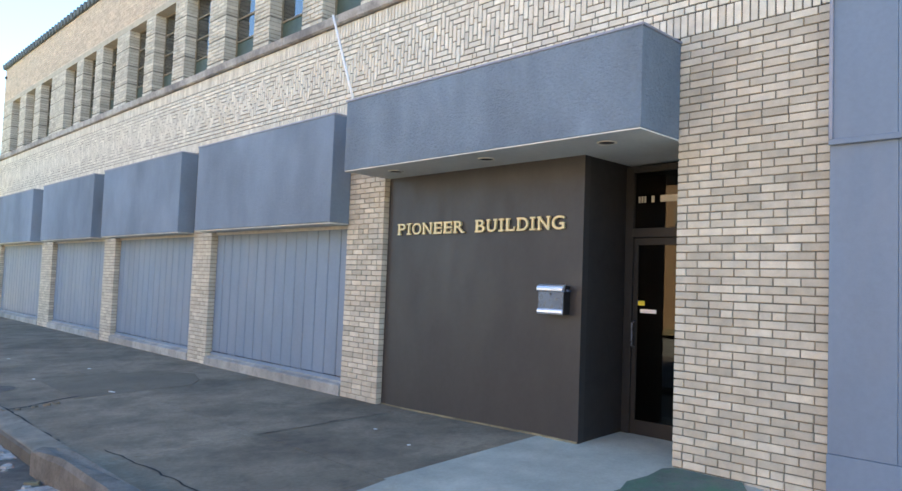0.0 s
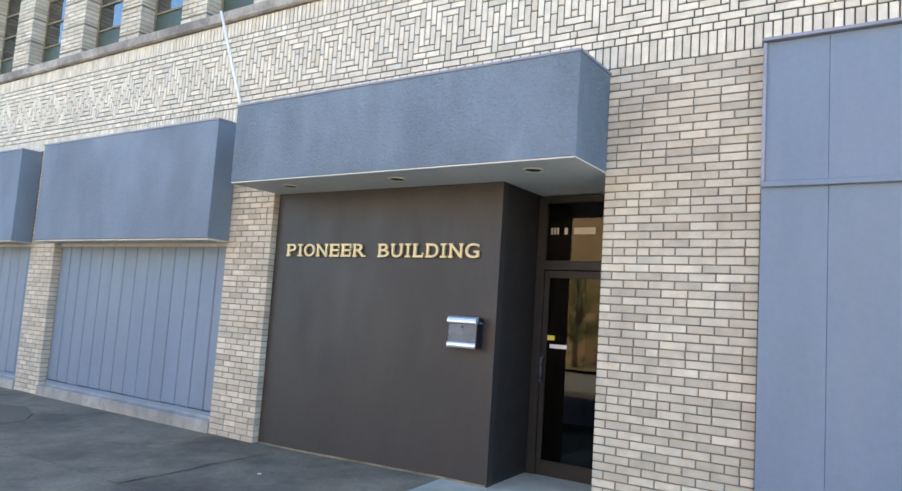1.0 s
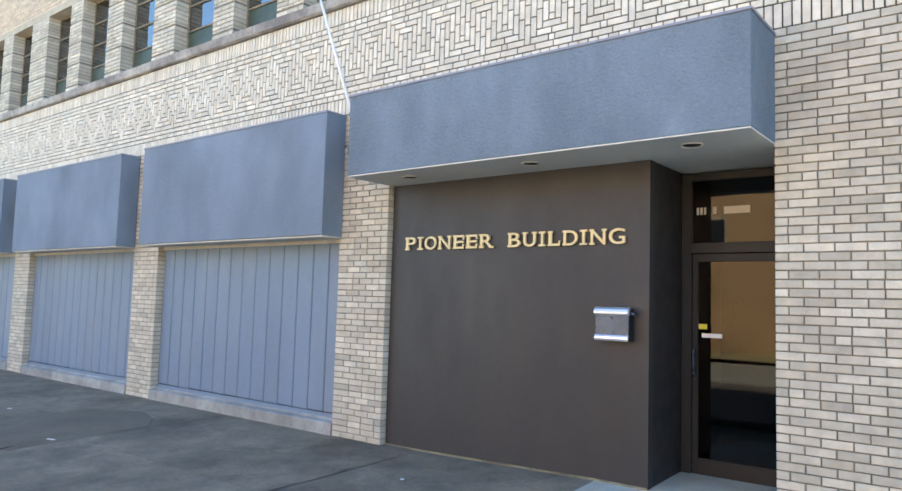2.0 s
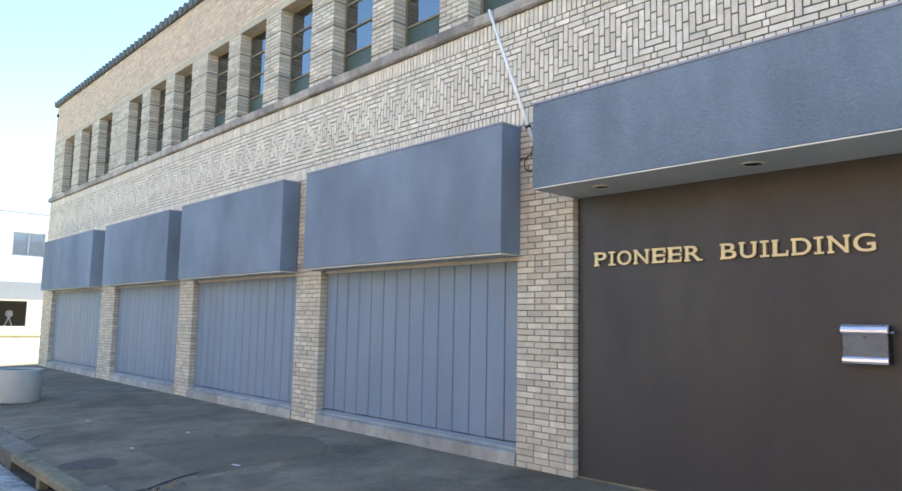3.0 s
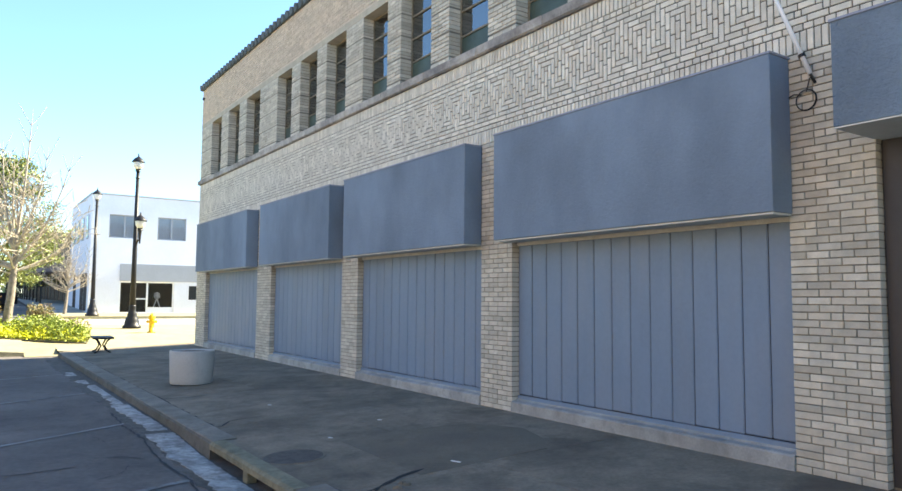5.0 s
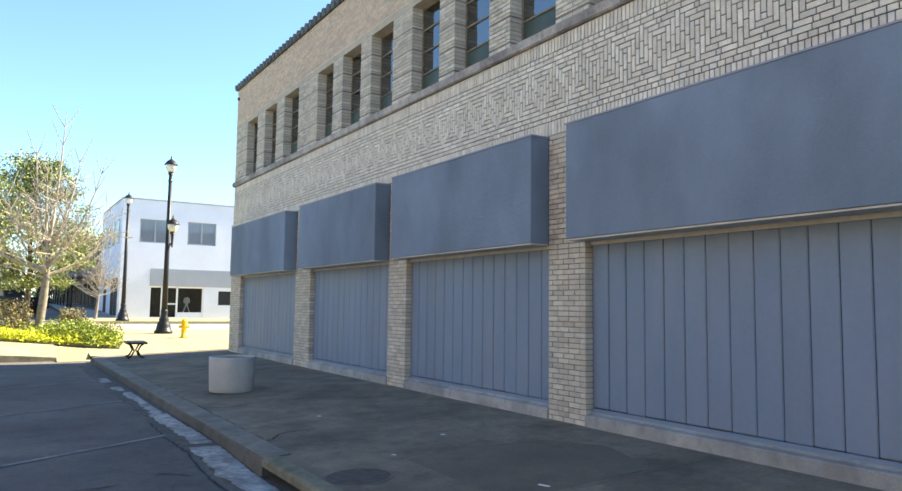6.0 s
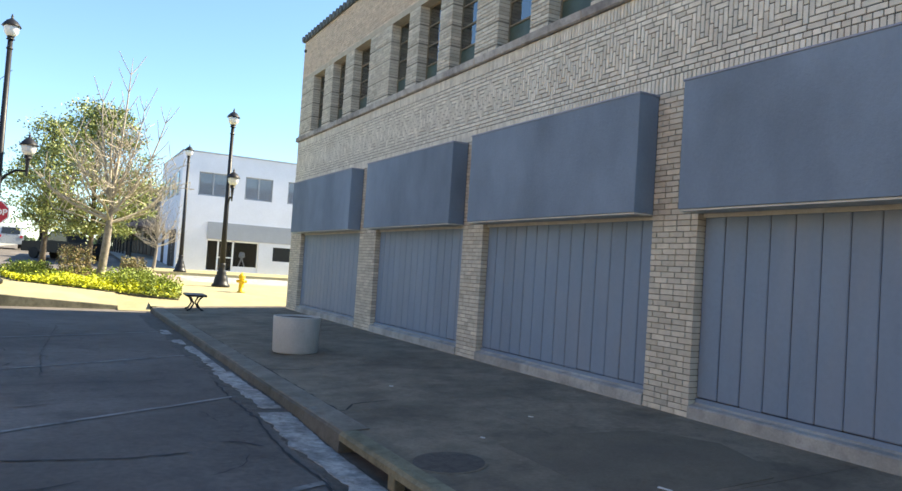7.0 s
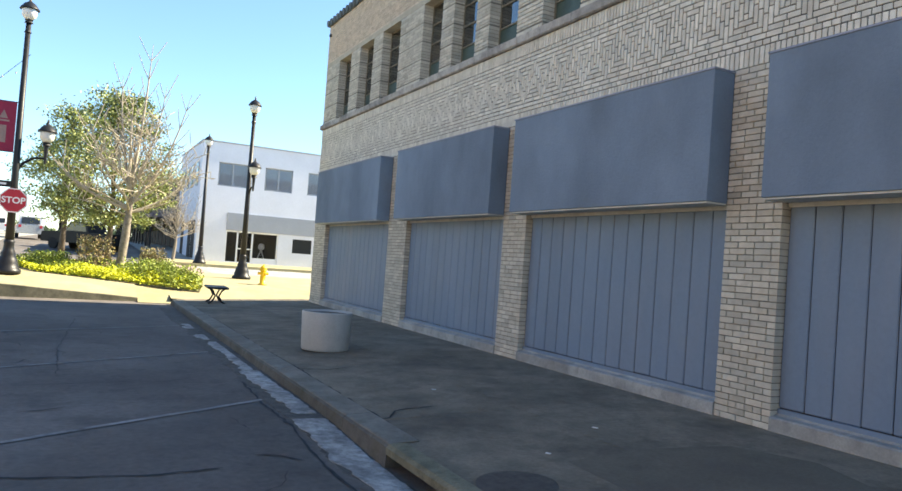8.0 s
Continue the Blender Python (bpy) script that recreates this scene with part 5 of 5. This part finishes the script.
def shrub(x, y, r, h, m, seed, label):
    rnd = random.Random(seed)
    t = thing("shrub", label, "shrub", (x, y, BED(x, y)), "shrubs in the bed")
    s = Shape()
    for i in range(7):
        a = rnd.uniform(0, 6.3)
        s.tube([(0, 0, 0), (0.4 * r * math.cos(a), 0.4 * r * math.sin(a), h * 0.5), (0.8 * r * math.cos(a), 0.8 * r * math.sin(a), h * rnd.uniform(0.7, 1.0))], [0.015, 0.01, 0.005], 4)
    part("stems", s, M_BARK, t)
    s = Shape()
    for i in range(2000):
        a, q = rnd.uniform(0, 6.3), math.sqrt(rnd.random())
        zz = rnd.uniform(0.1, 1.0)
        k = r * q * math.sin(min(1, zz * 1.1 + 0.25) * math.pi * 0.62) * (1 + 0.2 * math.sin(a * 3 + seed))
        leaf_quad(s, Vector((k * math.cos(a), k * math.sin(a), h * zz * rnd.uniform(0.85, 1.1))), rnd.uniform(0.05, 0.10), rnd)
    part("foliage", s, m, t)


shrub(0.15, 34.9, 0.62, 1.15, M_SHRUB, 1, "loose reddish-green shrub in the bed")
shrub(2.1, 35.8, 0.5, 0.95, M_SHRUB, 2, "loose reddish-green shrub in the bed")
shrub(2.45, 32.5, 0.95, 0.62, M_GPLANT, 3, "low rounded green shrub")
shrub(1.9, 33.2, 0.85, 0.66, M_GPLANT, 5, "low rounded green shrub")
shrub(-1.2, 35.3, 0.7, 0.55, M_GPLANT, 6, "low rounded green shrub")


# ---- buildings beyond ----
WY, GZ = 54.0, 0.42
wb = thing("corner_building", "two-storey white painted corner shop building in sun", "building", (0, 0, 0))
X0, X1, Y1, TOPZ = 6.15, 26.0, 63.8, 7.96


def wall_with_holes(x0, x1, z0, z1, holes, y, thick):
    """A wall along x with rectangular holes (x0, x1, z0, z1), in pieces."""
    s = Shape()
    xs = sorted({x0, x1, *[h[0] for h in holes], *[h[1] for h in holes]})
    zs = sorted({z0, z1, *[h[2] for h in holes], *[h[3] for h in holes]})
    for a, b in zip(xs, xs[1:]):
        for c, d in zip(zs, zs[1:]):
            if not any(h[0] <= a and b <= h[1] and h[2] <= c and d <= h[3] for h in holes):
                s.box(a, b, y, y + thick, c, d)
    return s


up = [(7.17, 9.02), (10.08, 11.90), (12.92, 14.8), (15.9, 17.7), (18.8, 20.6)]
holes = [(a, b, 5.26, 6.75) for a, b in up] + [(7.92, 11.25, 0.55, 2.50), (12.2, 13.5, 1.35, 2.27)]
part("wall", wall_with_holes(X0, X1, 0.2, TOPZ, holes, WY, 0.25), M_WBUILD, wb)
part("wall_side", Shape().box(X0, X0 + 0.2, WY + 0.25, Y1, 0.2, TOPZ), M_WBUILD, wb)
part("wall_rear", Shape().box(X0, X1, Y1, Y1 + 0.2, 0.2, TOPZ), M_WBUILD, wb)
part("wall_end", Shape().box(X1 - 0.2, X1, WY + 0.25, Y1, 0.2, TOPZ), M_WBUILD, wb)
part("roof", Shape().box(X0 + 0.1, X1 - 0.1, WY + 0.1, Y1, 7.5, 7.6), M_GREYBAND, wb)
part("roof_trim", Shape().box(X0 - 0.05, X1 + 0.05, WY - 0.05, WY + 0.3, TOPZ, TOPZ + 0.08).box(X0 - 0.05, X0 + 0.3, WY + 0.3, Y1, TOPZ, TOPZ + 0.08), M_GREYBAND, wb)
part("sign_band", Shape().box(7.92, 20.0, WY - 0.06, WY - 0.002, 2.52, 3.62), M_GREYBAND, wb, "plain grey sign band")
for a, b in up:
    w_ = part("window", Shape().box(a, a + 0.08, WY + 0.10, WY + 0.18, 5.26, 6.75).box(b - 0.08, b, WY + 0.10, WY + 0.18, 5.26, 6.75).box(a, b, WY + 0.10, WY + 0.18, 5.26, 5.34).box(a, b, WY + 0.10, WY + 0.18, 6.67, 6.75).box((a + b) / 2 - 0.05, (a + b) / 2 + 0.05, WY + 0.09, WY + 0.18, 5.34, 6.67), M_GREYBAND, wb)
    part("pane", Shape().box(a + 0.08, b - 0.08, WY + 0.13, WY + 0.14, 5.34, 6.67), M_CLEAR, w_).visible_shadow = False
    part("curtain", Shape().box(a + 0.05, b - 0.05, WY + 0.16, WY + 0.17, 5.30, 6.74), M_CURTAIN, w_)
for i in range(4):
    y0 = WY + 1.0 + i * 2.15
    w_ = part("window", Shape().box(X0 - 0.03, X0 - 0.002, y0, y0 + 0.95, 5.2, 6.75), M_GREYBAND, wb)
    part("pane", Shape().box(X0 - 0.045, X0 - 0.032, y0 + 0.08, y0 + 0.87, 5.28, 6.67), M_AUTOGLASS, w_)
w_ = part("shop_window", Shape().box(7.92, 8.0, WY + 0.08, WY + 0.16, 0.55, 2.5).box(8.62, 8.72, WY + 0.08, WY + 0.16, 0.55, 2.5).box(9.55, 9.66, WY + 0.08, WY + 0.16, 0.55, 2.5).box(11.17, 11.25, WY + 0.08, WY + 0.16, 0.55, 2.5).box(8.0, 11.17, WY + 0.08, WY + 0.16, 2.42, 2.5).box(8.72, 9.55, WY + 0.07, WY + 0.15, 1.35, 1.43), M_SIGNWHITE, wb)
part("pane", Shape().box(8.0, 11.17, WY + 0.11, WY + 0.12, 0.57, 2.42), M_CLEAR, w_).visible_shadow = False
part("riser", Shape().box(9.66, 11.17, WY + 0.03, WY + 0.24, 0.55, 0.86), M_WBUILD, w_)
w_ = part("window", Shape().box(12.2, 13.5, WY + 0.1, WY + 0.13, 1.35, 2.27), M_AUTOGLASS, wb)
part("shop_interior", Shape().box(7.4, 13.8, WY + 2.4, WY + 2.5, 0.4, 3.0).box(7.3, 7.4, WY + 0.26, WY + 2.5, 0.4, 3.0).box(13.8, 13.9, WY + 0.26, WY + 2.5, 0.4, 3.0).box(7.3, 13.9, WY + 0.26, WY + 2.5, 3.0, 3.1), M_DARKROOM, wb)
ds = thing("display_stand", "small white display stand inside the shop window", "display stand", (10.35, WY + 0.7, 0.42))
part("shelf", Shape().box(-0.8, 0.8, -0.35, 0.35, 0.36, 0.44), M_DARKROOM, ds)
part("legs", Shape().box(-0.75, -0.7, -0.3, 0.3, 0.0, 0.36).box(0.7, 0.75, -0.3, 0.3, 0, 0.36), M_DARKROOM, ds)
part("prop", Shape().tube([(-0.2, 0, 0.44), (0, 0, 1.0)], 0.04, 6).tube([(0.2, 0, 0.44), (0, 0, 1.0)], 0.04, 6).lathe([(0.06, 0.95), (0.22, 1.1), (0.18, 1.35), (0.05, 1.42)], 10), M_WHITE, ds)
for y0 in (WY + 0.8, WY + 2.4, WY + 6.0):
    part("shop_window", Shape().box(X0 - 0.02, X0 - 0.002, y0, y0 + 1.4, 0.6, 3.0), M_SHOPDARK, wb)


def shop_house(y0, y1, h, m):
    t = thing("shop_house", "distant brick shop building with dark canopy and posts", "building", (0, y0, 0), "shop row")
    w = y1 - y0
    part("wall", Shape().box(6.6, 16, 0, w, 0.2, h), m, t)
    part("cornice", Shape().box(6.45, 6.62, 0, w, h - 0.3, h + 0.1), M_LINTEL, t)
    part("canopy", Shape().box(4.4, 6.6, 0.1, w - 0.1, 3.3, 3.6), M_FARWALL, t)
    n = max(2, int(w / 2.6))
    for i in range(n):
        part("post", Shape().box(4.45, 4.57, w * (i + 0.5) / n, w * (i + 0.5) / n + 0.12, 0.3, 3.3), M_BLACK, t)
        part("shop_glass", Shape().box(6.55, 6.59, w * (i + 0.12) / n, w * (i + 0.88) / n, 0.9, 3.0), M_SHOPDARK, t)
        wn_ = part("window", Shape().box(6.55, 6.6, w * (i + 0.3) / n, w * (i + 0.7) / n, 4.6, 6.2), M_LINTEL, t)
        part("pane", Shape().box(6.53, 6.548, w * (i + 0.34) / n, w * (i + 0.66) / n, 4.7, 6.1), M_SHOPDARK, wn_)


shop_house(64.2, 74.4, 6.6, M_FARWALL)
shop_house(74.5, 84, 7.0, M_FARWALL)
shop_house(84, 97, 7.8, M_TAN)
shop_house(97, 118, 6.8, M_FARWALL)


def pickup(m, paint, label):
    t = thing("pickup_truck", label, "truck", m)
    part("body", Shape().prism([(-2.6, 0.45), (2.6, 0.45), (2.65, 0.75), (2.6, 1.08), (1.05, 1.15), (-0.9, 1.15), (-2.6, 1.15)], -0.9, 0.9, m=Matrix.Rotation(radians(90), 4, "X")), paint, t)
    cab = part("cab", Shape().prism([(-0.95, 1.15), (1.05, 1.15), (0.45, 1.78), (-0.75, 1.80)], -0.78, 0.78, m=Matrix.Rotation(radians(90), 4, "X")), paint, t)
    part("side_window", Shape().prism([(-0.8, 1.20), (0.85, 1.20), (0.40, 1.70), (-0.68, 1.72)], -0.79, 0.79, m=Matrix.Rotation(radians(90), 4, "X")), M_AUTOGLASS, cab)
    for x in (-1.65, 1.65):
        for y in (-0.9, 0.72):
            wl = part("wheel", Shape().lathe([(0.20, 0.0), (0.36, 0.01), (0.38, 0.05), (0.38, 0.15), (0.36, 0.19)], 18, m=Matrix.Rotation(radians(-90), 3, "X")), M_TYRE, t, at=(x, y, 0.38))
            part("rim", Shape().lathe([(0.19, -0.005), (0.05, -0.012)], 12, m=Matrix.Rotation(radians(-90), 3, "X")), M_STEEL, wl)
    part("bumper", Shape().box(2.6, 2.72, -0.85, 0.85, 0.45, 0.68, 0.02), M_BLACK, t)
    part("headlight", Shape().box(2.58, 2.66, -0.85, -0.55, 0.80, 0.98), M_FROST, t)
    part("headlight", Shape().box(2.58, 2.66, 0.55, 0.85, 0.80, 0.98), M_FROST, t)
    return t


pickup(Matrix.Translation((0.1, 58.5, road_z(58.5) + 0.012)) @ pose(0, 0, 0, 0, 0, 135), M_CARBLACK, "black pickup truck parked beyond the trees")


def hatchback(m, paint, label, group=""):
    t = thing("car", label, "car", m, group)
    part("body", Shape().prism([(-2.2, 0.35), (2.2, 0.35), (2.25, 0.7), (2.1, 0.92), (1.2, 1.0), (-2.2, 1.02)], -0.88, 0.88, m=Matrix.Rotation(radians(90), 4, "X")), paint, t)
    cab = part("cab", Shape().prism([(-2.15, 1.02), (1.15, 1.0), (0.5, 1.62), (-1.9, 1.66)], -0.74, 0.74, m=Matrix.Rotation(radians(90), 4, "X")), paint, t)
    part("rear_window", Shape().add([(-2.17, -0.62, 1.10), (-2.17, 0.62, 1.10), (-1.97, 0.58, 1.58), (-1.97, -0.58, 1.58)], [(0, 1, 2, 3)]), M_AUTOGLASS, cab)
    part("side_window", Shape().prism([(-1.9, 1.07), (0.95, 1.05), (0.42, 1.55), (-1.75, 1.58)], -0.75, 0.75, m=Matrix.Rotation(radians(90), 4, "X")), M_AUTOGLASS, cab)
    for x in (-1.35, 1.4):
        for y in (-0.88, 0.70):
            part("wheel", Shape().lathe([(0.18, 0.0), (0.32, 0.01), (0.33, 0.16), (0.30, 0.18)], 16, m=Matrix.Rotation(radians(-90), 3, "X")), M_TYRE, t, at=(x, y, 0.33))
    for y in (-0.78, 0.60):
        part("tail_light", Shape().box(-2.23, -2.19, y, y + 0.18, 0.80, 1.0), M_RED, t)
    return t


hatchback(Matrix.Translation((-3.7, 72.0, road_z(72) + 0.012)) @ pose(0, 0, 0, 0, 0, 95), M_CARSILVER, "silver car seen from behind on the main street")
hatchback(Matrix.Translation((-7.5, 95.0, road_z(95) + 0.012)) @ pose(0, 0, 0, 0, 0, 90), M_SIGNWHITE, "white car far along the main street")


# far side of the main street and the distance
def plain_house(name, x0, x1, y0, y1, h, m, label, shops=True):
    t = thing(name, label, "building", (0, 0, 0))
    z = road_z(y0)
    part("wall", Shape().box(x0, x1, y0, y1, z - 0.2, h), m, t)
    part("cornice", Shape().box(x0 - 0.1, x1 + 0.1, y0 - 0.1, y1 + 0.1, h, h + 0.25), M_LINTEL, t)
    n = int((y1 - y0) / 4)
    for i in range(n):
        yy = y0 + (y1 - y0) * (i + 0.5) / n
        w_ = part("window", Shape().box(x1, x1 + 0.06, yy - 0.7, yy + 0.7, z + 4.4, z + 6.2), M_LINTEL, t)
        part("pane", Shape().box(x1 + 0.061, x1 + 0.07, yy - 0.6, yy + 0.6, z + 4.5, z + 6.1), M_AUTOGLASS, w_)
        if not shops:
            continue
        w_ = part("shop_window", Shape().box(x1, x1 + 0.06, yy - 1.5, yy + 1.5, z + 0.6, z + 2.9), M_LINTEL, t)
        part("pane", Shape().box(x1 + 0.061, x1 + 0.07, yy - 1.4, yy + 1.4, z + 0.7, z + 2.8), M_AUTOGLASS, w_)


plain_house("shop_building", -34, -19, -25, 0.5, 8.5, M_TAN, "tan brick shop building across the street")
plain_house("shop_building", -34, -19, 1, 24, 8.5, M_TAN, "tan brick shop building across the street", False)
leafy_tree(-15.2, 13.5, -0.25, 1.2, 4.6, 4.0, 40, 3500, "small leafy tree on the footway across the street")
plain_house("shop_building", -30, -16, 62, 90, 7.0, M_FARWALL, "distant brick shop building along the main street")
plain_house("shop_building", -30, -16, 92, 140, 6.0, M_TAN, "distant brick shop building along the main street")
structure("pavement_west", sheet([-19, -14], [-60, 22, 28], lambda x, y: road_z(y) + 0.15), M_PLAZA, "sunlit footway across the street")
woods = Shape()
rw = random.Random(2)
for i in range(2600):
    x = rw.uniform(-160, 60)
    y = 240 + rw.uniform(0, 40) + abs(x) * 0.1
    hgt = 5 + 3.0 * math.sin(x * 0.13) + 2 * math.sin(x * 0.31 + 1)
    leaf_quad(woods, Vector((x, y, 0.8 + rw.random() * max(2.5, hgt))), rw.uniform(1.2, 2.6), rw)
tagged(part("woods", woods, M_FARTREE), "far line of trees at the end of the street", kind="stuff")

# ---- brickwork, piece by piece ----
for p, cells, near in GROUND_BRICK + UPPER:
    lay(p, cells, near)
lay(band, frieze, (4.6, 7.4), M_FRIEZE, M_FRIEZES, 0.0125)
lay(parapet, PARAPET, (99, 99), joined=M_BRICKTOP)
